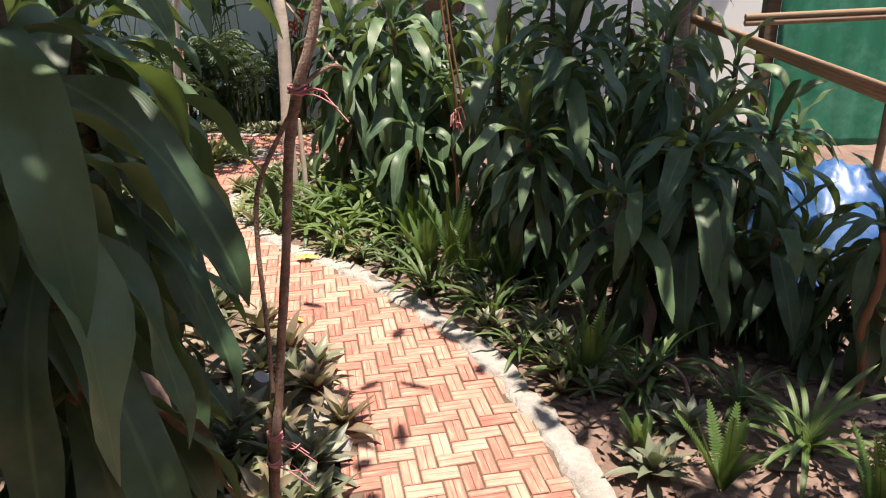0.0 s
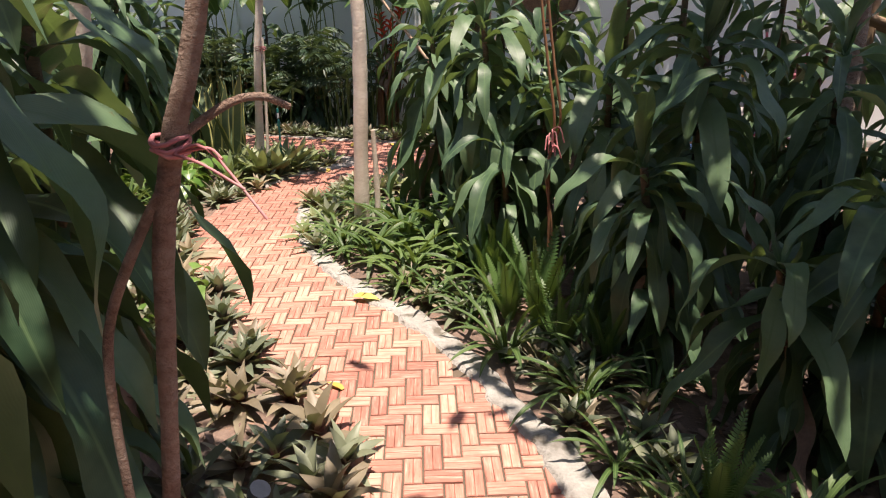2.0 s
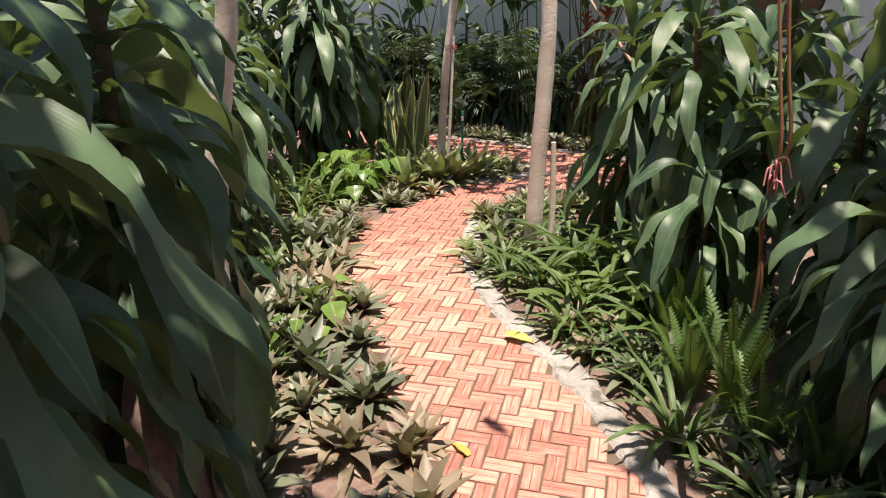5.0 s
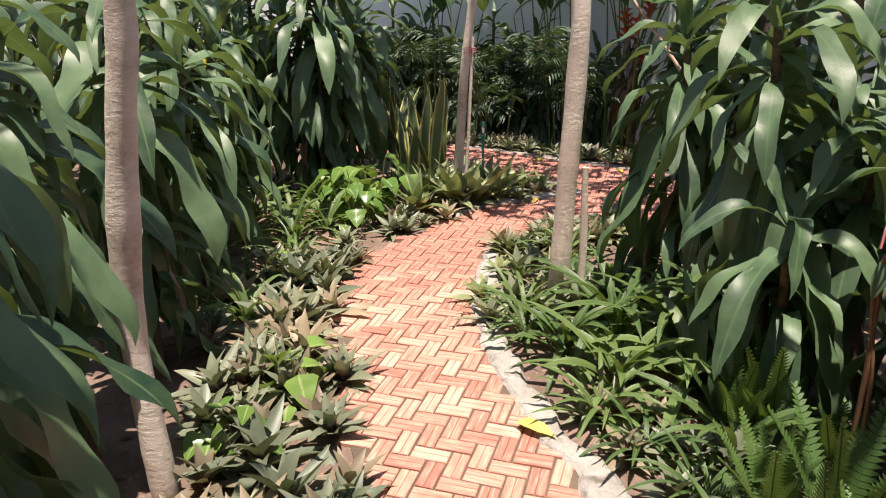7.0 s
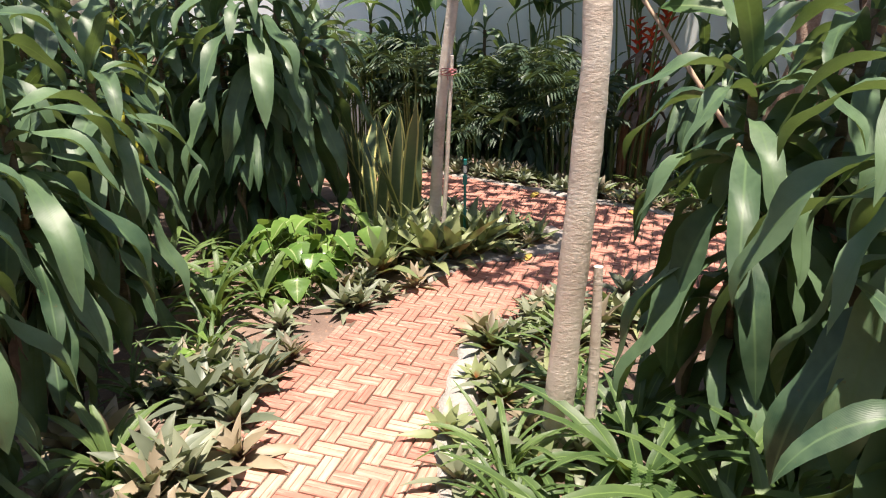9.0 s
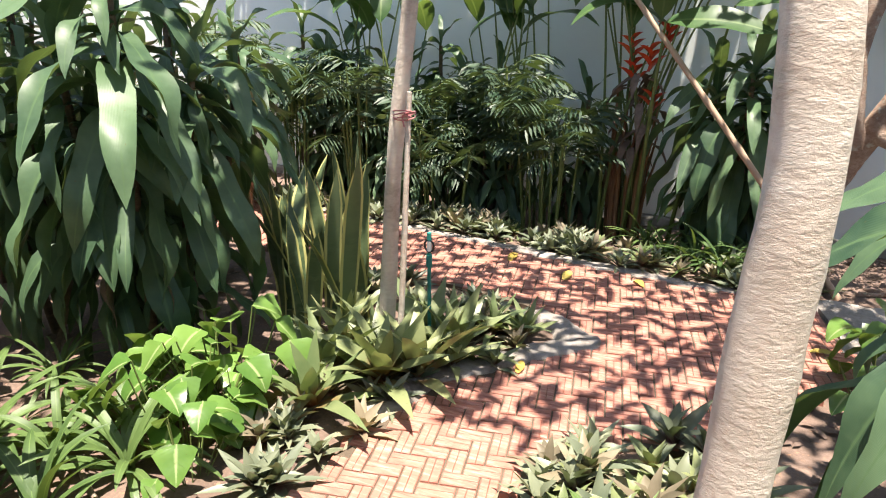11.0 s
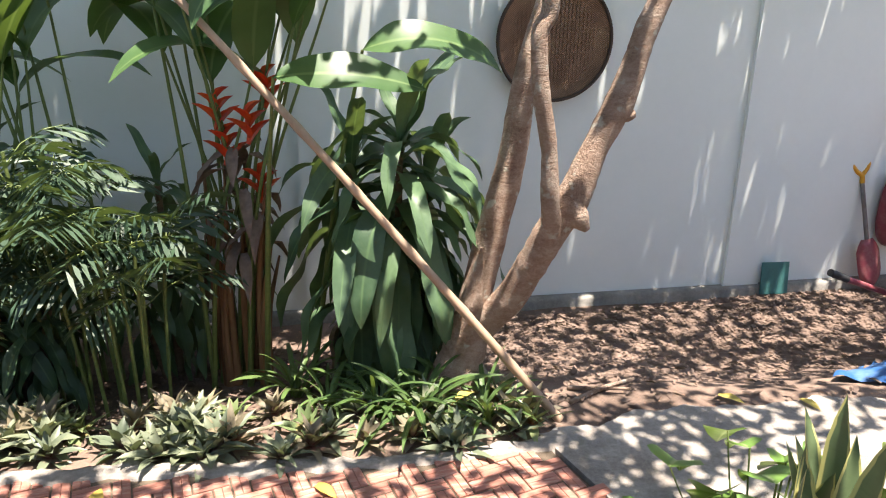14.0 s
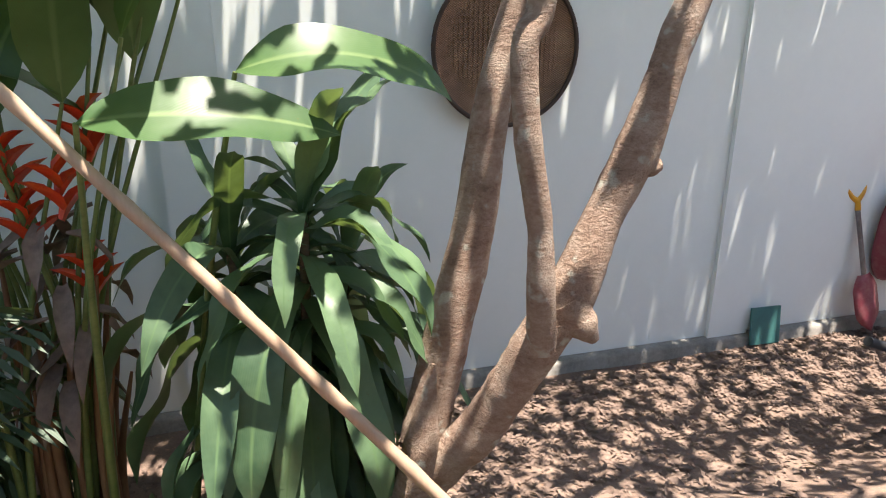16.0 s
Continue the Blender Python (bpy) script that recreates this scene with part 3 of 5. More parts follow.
def sapling():
    ob = tagged(new("sapling"), "thin crooked sapling tied to a stake with pink string", "sapling")
    s = Shape()
    line = smooth_line([(-0.50, 1.5, -0.06), (-0.47, 1.5, 0.39), (-0.43, 1.5, 0.70), (-0.375, 1.5, 1.08), (-0.345, 1.5, 1.32), (-0.315, 1.5, 1.45), (-0.265, 1.5, 1.6), (-0.2, 1.5, 1.9), (-0.1, 1.45, 2.3)], 8)
    s.tube(line, spread([0.017, 0.014, 0.012, 0.011, 0.012, 0.013, 0.011, 0.008, 0.005], len(line)), 8, 0.07)
    line = smooth_line([(-0.44, 1.49, 0.72), (-0.435, 1.49, 0.9), (-0.435, 1.49, 1.10), (-0.42, 1.49, 1.24), (-0.36, 1.49, 1.36), (-0.31, 1.5, 1.44)], 6)
    s.tube(line, 0.006, 6, 0.05)
    line = smooth_line([(-0.31, 1.5, 1.46), (-0.26, 1.52, 1.495), (-0.235, 1.55, 1.50), (-0.215, 1.58, 1.485)], 5)
    s.tube(line, spread([0.006, 0.004], len(line)), 6, 0.05)
    part("stem", s.mesh("sapling_stem", BARK2), ob)
    st = Shape()
    st.tube([(-0.505, 1.515, -0.06), (-0.462, 1.515, 0.62)], 0.012, 6)
    part("stake", st.mesh("sapling_stake", CANE), ob)
    for z, x in ((1.45, -0.315), (0.50, -0.46), (0.58, -0.45)):
        k = Shape()
        for j in range(3):
            c = Vector((x, 1.5, z + 0.006 * j))
            ring = [c + Vector((math.cos(a) * 0.019, math.sin(a) * 0.019, 0.004 * math.sin(2 * a + j))) for a in np.linspace(0, 6.283, 11)]
            k.tube(ring, 0.0026, 5, 0.25)
        for j in range(3):
            a = rnd.uniform(-0.6, 0.6)
            k.tube(smooth_line([(x + 0.01, 1.485, z), (x + 0.05, 1.47 + 0.02 * a, z + 0.015 * a), (x + 0.07 + 0.02 * j, 1.47, z - 0.03 * j)], 4), 0.0018, 4)
        part("string", k.mesh("sapling_string", PINK), ob, label="faded pink plastic string")


sapling()


def vine():
    ob = tagged(new("vine_stem"), "thin reddish stems tied with pink string", "vine")
    s = Shape()
    for dx in (0.0, 0.03):
        line = smooth_line([(0.07 + dx, 4.4, -0.05), (0.07 + dx * 0.6, 4.4, 0.4), (0.06 - dx * 0.5, 4.4, 0.75), (0.075 + dx, 4.4, 1.0), (0.03 + dx, 4.4, 1.3), (-0.02 + dx, 4.4, 1.65), (-0.05, 4.4, 2.1)], 6)
        s.tube(line, 0.008, 6, 0.15)
    part("stem", s.mesh("vine_stem", REDCANE), ob)
    k = Shape()
    for j in range(9):
        a = rnd.uniform(0, 6.28)
        k.tube(smooth_line([(0.065, 4.39, 0.88 + 0.01 * j), (0.065 + 0.04 * math.cos(a), 4.36 + 0.02 * math.sin(a), 0.88 + 0.012 * j), (0.07 + 0.06 * math.cos(a), 4.36, 0.82 + 0.01 * j)], 3), 0.004, 5)
    part("string", k.mesh("vine_string", PINK), ob)


vine()

# ---- corn plants ----
def corn_leaves(mat):
    out = {}
    for cls, (a0, a1, ease, count) in {"up": (76, 10, 1.2, 4), "arch": (58, -80, 0.7, 9), "out": (30, -86, 0.5, 9), "hang": (0, -90, 0.42, 8), "drop": (-50, -92, 0.5, 6)}.items():
        out[cls] = []
        for k in range(count):
            s = Shape()
            add_leaf(s, (0, 0, 0), 0, 1.05, 0.16 * rnd.uniform(0.8, 1.15), a0 + rnd.uniform(-14, 10), a1 + rnd.uniform(-8, 14), 16, 0.32, 0.48, "strap", rnd.uniform(-0.9, 0.9), ease)
            out[cls].append(s.mesh("corn_leaf_" + cls, mat))
    return out


CORN, CORNLIME, CORNDRY = corn_leaves(DRACAENA), corn_leaves(LIME), corn_leaves(DRY)
corn_r = random.Random(21)


def join_leaf(s, mesh, m):
    """Add one ready leaf to a joined mass of foliage."""
    k = len(s.v)
    s.v += [tuple(m @ v.co) for v in mesh.vertices]
    s.f += [tuple(k + a for a in p.vertices) for p in mesh.polygons]
    s.uv += [tuple(d.uv) for d in mesh.uv_layers[0].data]


def corn_plant(x, y, heads, label="tall corn plant with long drooping glossy green leaves", size=0.60, skirt=1.0, leaves=None, far=False, inner=22):
    """heads: (dx, dy, height, leaves). Each head is a cane with leaves from its top down its sides."""
    ob = tagged(new("corn_plant"), label, "plant", "corn plants in the garden")
    ob.location = (x, y, ground_z(x, y))
    mass = Shape()
    for dx, dy, h, n in heads:
        s = Shape()
        line = smooth_line([(dx * 0.35, dy * 0.35, -0.03), (dx * 0.7, dy * 0.7, h * 0.5), (dx, dy, h)], 5)
        s.tube(line, spread([0.024, 0.017], len(line)), 7, 0.06)
        part("cane", s.mesh("corn_cane", CANE), ob)
        for i in range(n):
            t = i / n                               # 0 at the growing tip, 1 lowest
            cls = "up" if t < 0.08 else "arch" if t < 0.26 else "out" if t < 0.5 else "hang" if t < 0.78 else "drop"
            z = h * (1 - 0.62 * t ** 1.35 * skirt) + 0.02
            k = (z / h)
            turn = i * 2.399 + corn_r.uniform(-0.3, 0.3)
            sc = size * corn_r.uniform(0.8, 1.15) * (0.72 + 0.5 * t if t < 0.4 else 1.0)
            m = pose(dx * (0.35 + 0.65 * k), dy * (0.35 + 0.65 * k), z, corn_r.uniform(-9, 9), corn_r.uniform(-9, 9), math.degrees(turn)) @ Matrix.Diagonal((sc, sc * corn_r.uniform(0.9, 1.15), sc, 1))
            if t > 0.7 and corn_r.random() < 0.16:
                part("dry_leaf", corn_r.choice(CORNDRY["drop"]), ob, m, "withered brown leaf")
            elif far:
                join_leaf(mass, corn_r.choice((leaves or CORN)[cls]), m)
            else:
                part("leaf", corn_r.choice((leaves or CORN)[cls]), ob, m)
        for i in range(inner):                      # short leaves crowded round the cane
            k = corn_r.uniform(0.18, 0.95)
            sc = size * corn_r.uniform(0.5, 0.8)
            join_leaf(mass, corn_r.choice((leaves or CORN)[corn_r.choice(("arch", "out", "hang"))]), pose(dx * (0.35 + 0.65 * k), dy * (0.35 + 0.65 * k), h * k, corn_r.uniform(-14, 14), corn_r.uniform(-14, 14), corn_r.uniform(0, 360)) @ Matrix.Scale(sc, 4))
    tagged(part("foliage", mass.mesh("corn_foliage", LIME if leaves else DRACAENA), ob), kind="stuff")
    return ob


# shaded mass along the outer side of the path
corn_plant(1.13, 3.05, [(0.05, 0.1, 1.0, 36), (-0.25, 0.2, 0.72, 24)], "corn plant with dull green drooping leaves over dry litter", 0.56)
corn_plant(1.62, 3.3, [(0.0, 0.1, 1.0, 30), (-0.1, -0.3, 0.6, 18)], "corn plant with dull green drooping leaves over dry litter", 0.52)
corn_plant(0.70, 3.85, [(0.0, 0.15, 1.42, 40), (-0.25, -0.1, 0.95, 28)])
corn_plant(1.35, 4.2, [(0.0, 0.1, 1.35, 36), (0.2, -0.2, 0.95, 22)])
corn_plant(0.35, 4.45, [(0.0, 0.1, 1.2, 34), (0.15, -0.3, 0.7, 20)])
corn_plant(-0.15, 5.0, [(-0.2, 0.0, 1.48, 40), (0.2, 0.0, 1.15, 28), (-0.05, -0.25, 0.8, 20)])
corn_plant(0.75, 5.0, [(0.0, 0.0, 1.7, 34), (0.25, 0.1, 1.3, 26)])
corn_plant(-0.68, 5.85, [(-0.1, -0.12, 1.38, 36), (0.2, 0.1, 1.6, 28)], size=0.66)
corn_plant(0.05, 5.75, [(0.0, 0.0, 1.6, 34), (-0.2, -0.2, 1.2, 24)])
corn_plant(-0.35, 6.5, [(0.0, 0.0, 1.5, 30), (-0.25, 0.1, 1.1, 22)])
corn_plant(1.4, 5.5, [(0.0, 0.0, 1.7, 26), (0.3, 0.0, 1.35, 20)], far=True)
corn_plant(0.6, 6.6, [(0.0, 0.0, 1.7, 24)], far=True)
corn_plant(2.1, 6.3, [(0.0, 0.0, 1.75, 24), (-0.35, 0.0, 1.45, 20)], far=True)
corn_plant(2.5, 4.9, [(0.0, 0.0, 0.75, 18)], size=0.5, far=True)
corn_plant(1.95, 4.75, [(0.0, 0.0, 1.2, 26)], size=0.55)
# dark mass on the inner side
corn_plant(-0.72, 1.12, [(0.0, 0.05, 1.78, 38), (-0.25, 0.15, 1.4, 26)], "dark green corn plant with broad hanging leaves", 0.62)
corn_plant(-1.0, 1.85, [(0.05, 0.0, 1.72, 40), (-0.15, 0.2, 1.3, 28)], "dark green corn plant with broad hanging leaves", 0.66)
corn_plant(-1.32, 2.45, [(0.1, 0.0, 1.6, 38), (-0.15, 0.2, 1.2, 26)], "dark green corn plant with broad hanging leaves", 0.62)
corn_plant(-1.9, 2.55, [(0.0, 0.0, 1.65, 30)], size=0.66)
corn_plant(-2.25, 3.2, [(0.05, 0.0, 1.5, 34), (-0.2, 0.2, 1.15, 22)])
corn_plant(-2.62, 3.95, [(0.1, 0.0, 1.55, 36), (-0.2, 0.2, 1.2, 24)])
corn_plant(-3.0, 4.6, [(0.05, 0.0, 1.25, 34), (-0.25, 0.1, 1.55, 26)])
corn_plant(-3.45, 5.25, [(0.05, 0.0, 1.3, 30), (-0.25, 0.1, 1.55, 24)])
corn_plant(-3.78, 6.65, [(0.1, -0.05, 1.66, 44), (-0.2, -0.1, 1.4, 30), (0.2, 0.25, 1.35, 26)], "large corn plant with long sunlit hanging leaves", 0.70)
corn_plant(-4.4, 7.6, [(0.0, 0.0, 1.6, 30), (0.3, 0.2, 1.25, 22)], far=True)
corn_plant(-4.6, 5.7, [(0.0, 0.0, 1.55, 30), (0.25, 0.2, 1.15, 20)], far=True)
corn_plant(-5.5, 7.0, [(0.0, 0.0, 1.7, 26), (0.3, 0.0, 1.3, 18)], far=True)
corn_plant(-5.4, 8.0, [(0.0, 0.0, 1.6, 24)], far=True)
corn_plant(-5.2, 6.3, [(0.0, 0.0, 1.55, 22), (0.25, 0.0, 1.25, 18)], "yellow-green leafy plant behind the corn plants", 0.4, leaves=CORNLIME, far=True)
corn_plant(-4.35, 6.1, [(0.0, 0.0, 1.35, 18)], "yellow-green leafy plant behind the corn plants", 0.35, leaves=CORNLIME, far=True)
corn_plant(1.85, 2.72, [(0.0, 0.05, 0.72, 24), (-0.2, 0.3, 0.5, 16)], "corn plant with dull green drooping leaves over dry litter", 0.48)
corn_plant(-6.4, 8.7, [(0.0, 0.0, 1.6, 22)], size=0.66, far=True)
corn_plant(-6.6, 7.5, [(0.0, 0.0, 1.75, 24)], size=0.66, far=True)
corn_plant(-5.9, 9.9, [(0.0, 0.0, 1.6, 20)], size=0.6, far=True)
# behind the inner mass
corn_plant(-4.1, 5.0, [(0.0, 0.0, 1.85, 30), (-0.4, 0.2, 1.5, 24), (0.3, 0.3, 1.3, 20)], far=True)
corn_plant(-3.3, 3.7, [(0.0, 0.0, 1.85, 30), (-0.4, 0.2, 1.5, 24)], far=True)
corn_plant(-2.7, 2.4, [(0.0, 0.0, 1.85, 30), (-0.4, 0.2, 1.5, 24)], far=True)
corn_plant(-6.0, 5.6, [(0.0, 0.0, 1.95, 30), (-0.4, 0.3, 1.7, 24), (0.4, 0.3, 1.8, 20)], far=True)
corn_plant(-6.3, 6.6, [(0.0, 0.0, 2.0, 30), (-0.4, 0.3, 1.7, 24), (0.4, 0.3, 1.8, 20)], far=True)
corn_plant(-7.2, 8.3, [(0.0, 0.0, 2.0, 30), (-0.4, 0.3, 1.7, 24), (0.4, 0.3, 1.8, 20)], far=True)
corn_plant(-5.0, 8.9, [(0.0, 0.0, 1.3, 30), (-0.3, 0.2, 1.0, 20)], far=True, size=0.5)
corn_plant(-4.5, 6.75, [(0.0, 0.0, 1.75, 30), (0.1, -0.3, 1.3, 24)], far=True)
corn_plant(-4.75, 5.35, [(0.0, 0.0, 1.5, 24), (-0.25, 0.2, 1.7, 20)], "yellow-green leafy plant behind the corn plants", 0.4, leaves=CORNLIME, far=True)
# by the wall
for x, y, h, sz in [(-2.5, 10.1, 1.15, 0.45), (-3.25, 9.75, 0.75, 0.42), (-3.3, 10.2, 1.35, 0.5), (-3.95, 9.6, 0.7, 0.4), (-4.1, 10.0, 1.2, 0.45), (-4.7, 9.9, 1.2, 0.5), (-4.75, 10.3, 1.5, 0.5), (-6.5, 10.2, 1.5, 0.55)]:
    corn_plant(x, y, [(0.0, 0.0, h, 26), (0.25, -0.05, h * 0.75, 18), (-0.2, 0.0, h * 0.6, 14)], "dark leafy corn plant in the wall bed", sz, far=True, inner=14)
corn_plant(-1.36, 9.55, [(0.06, -0.08, 1.30, 46), (-0.16, 0.05, 1.15, 34), (0.22, 0.08, 1.05, 30)], "corn plant with long dappled leaves before the white wall", 0.72, 0.95, inner=14)
corn_plant(-3.9, 10.3, [(0.0, 0.0, 1.55, 24), (0.3, 0.0, 1.2, 16)], size=0.5, far=True)
corn_plant(-5.3, 10.2, [(0.0, 0.0, 1.6, 26), (0.3, 0.0, 1.3, 18)], size=0.55, far=True)

# ---- low plants ----
low = random.Random(5)


def rosette(leaves, length, width, a_in, a_out, mat, name, fold=0.3):
    s = Shape()
    for i in range(leaves):
        t = i / leaves
        a0 = a_in + (a_out - a_in) * t
        add_leaf(s, (0, 0, 0.01 + 0.03 * (1 - t)), i * 2.399 + low.uniform(-0.2, 0.2), length * low.uniform(0.75, 1.1) * (0.7 + 0.3 * min(1, 2 * t)), width * low.uniform(0.85, 1.1), a0 + low.uniform(-8, 8), a0 - low.uniform(5, 65), 5, fold, 0.1, "lance", low.uniform(-0.8, 0.8), r=low)
    return s.mesh(name, mat)


OYSTER = [rosette(15, 0.17, 0.040, 80, -5, m, "oyster_plant", 0.45) for m in (RHOEO, RHOEO, RHOEO, RHOEO2, RHOEO2)]
PALE = [rosette(15, 0.44, 0.075, 82, 12, PALEROS, "pale_rosette") for _ in range(3)]
SMALLPALE = [rosette(14, 0.15, 0.036, 75, 5, PALEROS, "small_rosette") for _ in range(3)]


def put(name, mesh, x, y, scale=1.0, label="", category="plant", group="", lift=0.0):
    ob = new(name, mesh)
    ob.matrix_basis = pose(x, y, ground_z(x, y) + lift, low.uniform(-8, 8), low.uniform(-8, 8), low.uniform(0, 360)) @ Matrix.Scale(scale, 4)
    return tagged(ob, label, category, group)


def along(line, count, near, far, side):
    """Places beside a line of the plan, between two distances from it."""
    pts = [Vector((x, y, 0)) for x, y in line]
    lens = [(b - a).length for a, b in zip(pts, pts[1:])]
    out = []
    for _ in range(count):
        d = low.uniform(0, sum(lens))
        k = 0
        while d > lens[k] and k < len(lens) - 1:
            d -= lens[k]
            k += 1
        dr = (pts[k + 1] - pts[k]).normalized()
        p = pts[k] + dr * d + Vector((dr.y, -dr.x, 0)) * side * low.uniform(near, far)
        if -0.045 < near < -0.025 or not inside(p.x, p.y, PATH):
            out.append(p)
    return out


OYL = "grey-green oyster plant rosette on the soil beside the path"
for p in along(LEFT_EDGE[9:19], 105, -0.04, 0.6, 1):
    put("oyster_plant", low.choice(OYSTER), p.x, p.y, low.uniform(1.0, 1.6), OYL, group="oyster plants edging the path")
for p in along(LEFT_EDGE[5:10], 26, -0.04, 0.35, 1):
    put("oyster_plant", low.choice(OYSTER), p.x, p.y, low.uniform(0.7, 1.1), OYL, group="oyster plants edging the path")
for p in along(RIGHT_EDGE[9:15], 44, -0.03, 0.5, 1):
    put("oyster_plant", low.choice(OYSTER + SMALLPALE), p.x, p.y, low.uniform(0.95, 1.4), OYL, group="oyster plants edging the path")
for p in along(RIGHT_EDGE[2:9], 52, 0.16, 0.6, 1):
    put("oyster_plant", low.choice(OYSTER), p.x, p.y, low.uniform(0.7, 1.2), "dark grey-green oyster plant rosette in the shade", group="oyster plants edging the path")
for p in along([(-0.75, 8.78)] + FAR_EDGE, 140, 0.04, 0.5, 1):
    put("oyster_plant", low.choice(OYSTER + SMALLPALE[:1]), p.x, p.y, low.uniform(0.85, 1.35), "low green rosette in the bed before the wall", group="rosettes in the wall bed")
for p in along([(-1.86, 7.66), (-2.3, 7.98), (-2.9, 8.1), (-3.6, 8.1)], 26, 0.05, 0.4, -1):
    put("oyster_plant", low.choice(OYSTER), p.x, p.y - 0.0, low.uniform(0.7, 1.1), OYL, group="oyster plants edging the path")
for x, y in [(-0.62, 2.1), (-0.72, 2.3), (-0.58, 1.9), (-0.78, 2.05), (-0.85, 2.5), (-0.66, 1.75)]:
    put("small_rosette", low.choice(SMALLPALE), x, y, low.uniform(0.9, 1.3), "pale sunlit rosette beside the brick path", group="pale rosettes")
for x, y, k in [(-2.91, 6.83, 1.0), (-2.62, 7.33, 1.0), (-2.80, 6.56, 1.05), (-2.48, 7.30, 1.05), (-2.35, 7.55, 0.75), (-2.75, 7.0, 0.8), (-2.64, 6.87, 1.2), (-2.5, 6.98, 1.05), (-2.95, 7.05, 0.9), (-2.42, 7.14, 0.75), (-2.2, 7.62, 0.6), (-3.05, 7.3, 0.9)]:
    put("bromeliad", low.choice(PALE), x, y, k, "pale green bromeliad rosette with a reddish heart", group="bromeliads at the bend")


# strap-leaved plants
def strap_plant(count, length, width, name):
    s = Shape()
    for i in range(count):
        a0 = low.uniform(45, 85)
        add_leaf(s, (low.uniform(-0.02, 0.02), low.uniform(-0.02, 0.02), 0), i * 2.399, length * low.uniform(0.7, 1.15), width * low.uniform(0.8, 1.2), a0, a0 - low.uniform(60, 120), 9, 0.35, 0.05, "strap", low.uniform(-0.4, 0.4), r=low)
    return s.mesh(name, STRAP)


STRAPS = [strap_plant(19, 0.58, 0.046, "strap_plant") for _ in range(3)]
GRASS = [strap_plant(20, 0.36, 0.021, "grass_tuft") for _ in range(3)]
for x, y, k in [(-0.46, 4.9, 1.0), (-0.75, 4.75, 0.9), (-0.62, 5.2, 1.1), (-0.9, 5.25, 1.0), (-0.25, 4.45, 0.8), (-1.0, 5.6, 0.9), (-0.45, 5.45, 1.1), (-1.05, 4.95, 0.8)]:
    put("strap_plant", low.choice(STRAPS), x, y, k, "bright green strap-leaved plant arching over the kerb", group="strap plants")
for x, y in [(-0.55, 4.35), (-0.75, 4.5), (-0.3, 4.15), (0.35, 3.0), (0.55, 2.75), (0.25, 3.4), (0.8, 2.6), (-0.1, 3.75), (0.95, 2.75), (1.2, 2.5), (-1.25, 5.0), (-1.35, 5.2), (-1.3, 5.75), (-1.45, 6.1), (1.35, 2.2), (0.55, 3.5)]:
    put("grass_tuft", low.choice(GRASS), x, y, low.uniform(0.8, 1.25), "tuft of narrow arching green leaves", group="grassy tufts")
for x, y in [(-1.30, 9.02), (-1.48, 9.12), (-1.15, 9.2), (-1.7, 9.25), (-1.0, 8.92), (-1.85, 9.45)]:
    put("grass_tuft", low.choice(GRASS), x, y, low.uniform(0.9, 1.3), "tuft of narrow green leaves below the corn plant", group="grassy tufts")


for x, y in [(-3.2, 5.6), (-3.5, 5.9), (-3.0, 5.35), (-3.4, 6.15), (-3.75, 5.75), (-3.2, 5.95), (-4.0, 6.3), (-2.95, 4.9), (-3.3, 4.9), (-2.6, 4.5)]:
    put("grass_tuft", low.choice(GRASS + STRAPS), x, y, low.uniform(0.7, 1.0), "tuft of narrow green leaves in the bed", group="grassy tufts")


# ferns
def fern(fronds, length, name):
    s = Shape()
    for i in range(fronds):
        turn, a0 = i * 2.399, low.uniform(66, 90)
        a1 = a0 - low.uniform(0, 38)
        L = length * low.uniform(0.7, 1.1)
        fwd, side = Vector((math.cos(turn), math.sin(turn), 0)), Vector((-math.sin(turn), math.cos(turn), 0))
        p, n = Vector((0, 0, 0)), 30
        line = [p.copy()]
        for k in range(n):
            t = k / n
            a = radians(a0 + (a1 - a0) * t)
            d = fwd * math.cos(a) + Vector((0, 0, math.sin(a)))
            up = Vector((0, 0, math.cos(a))) - fwd * math.sin(a)
            p = p + d * L / n
            line.append(p.copy())
            if k < 3:
                continue
            w = 0.042 * (math.sin(math.pi * (0.15 + 0.83 * t)) ** 0.7)
            for sg in (-1, 1):
                q = p + side * sg * w + d * 0.012 + up * 0.006
                h = d * L / n * 0.42
                s.face([p - h, (p + q) / 2 - h * 1.2, q, (p + q) / 2 + h * 1.0, p + h], [(0.5, 0), (0.3, 0.5), (0.5, 0.95), (0.7, 0.5), (0.5, 0)])
        s.tube(line[::3], 0.0022, 4, caps=False)
    return s.mesh(name, FERN)


FERNS = [fern(11, 0.46, "sword_fern") for _ in range(2)] + [fern(9, 0.36, "sword_fern")]
for x, y, k in [(0.03, 4.02, 1.15), (-0.12, 4.12, 0.9), (0.15, 3.8, 0.9), (0.62, 2.72, 0.85), (0.95, 1.98, 0.75), (0.72, 2.2, 0.6), (-0.3, 4.55, 0.9), (-0.15, 4.6, 1.0), (0.05, 4.5, 1.0), (1.35, 1.75, 0.8), (-0.85, 5.05, 0.6), (0.35, 3.7, 0.8)]:
    put("sword_fern", low.choice(FERNS), x, y, k, "green sword fern with upright toothed fronds", group="sword ferns")


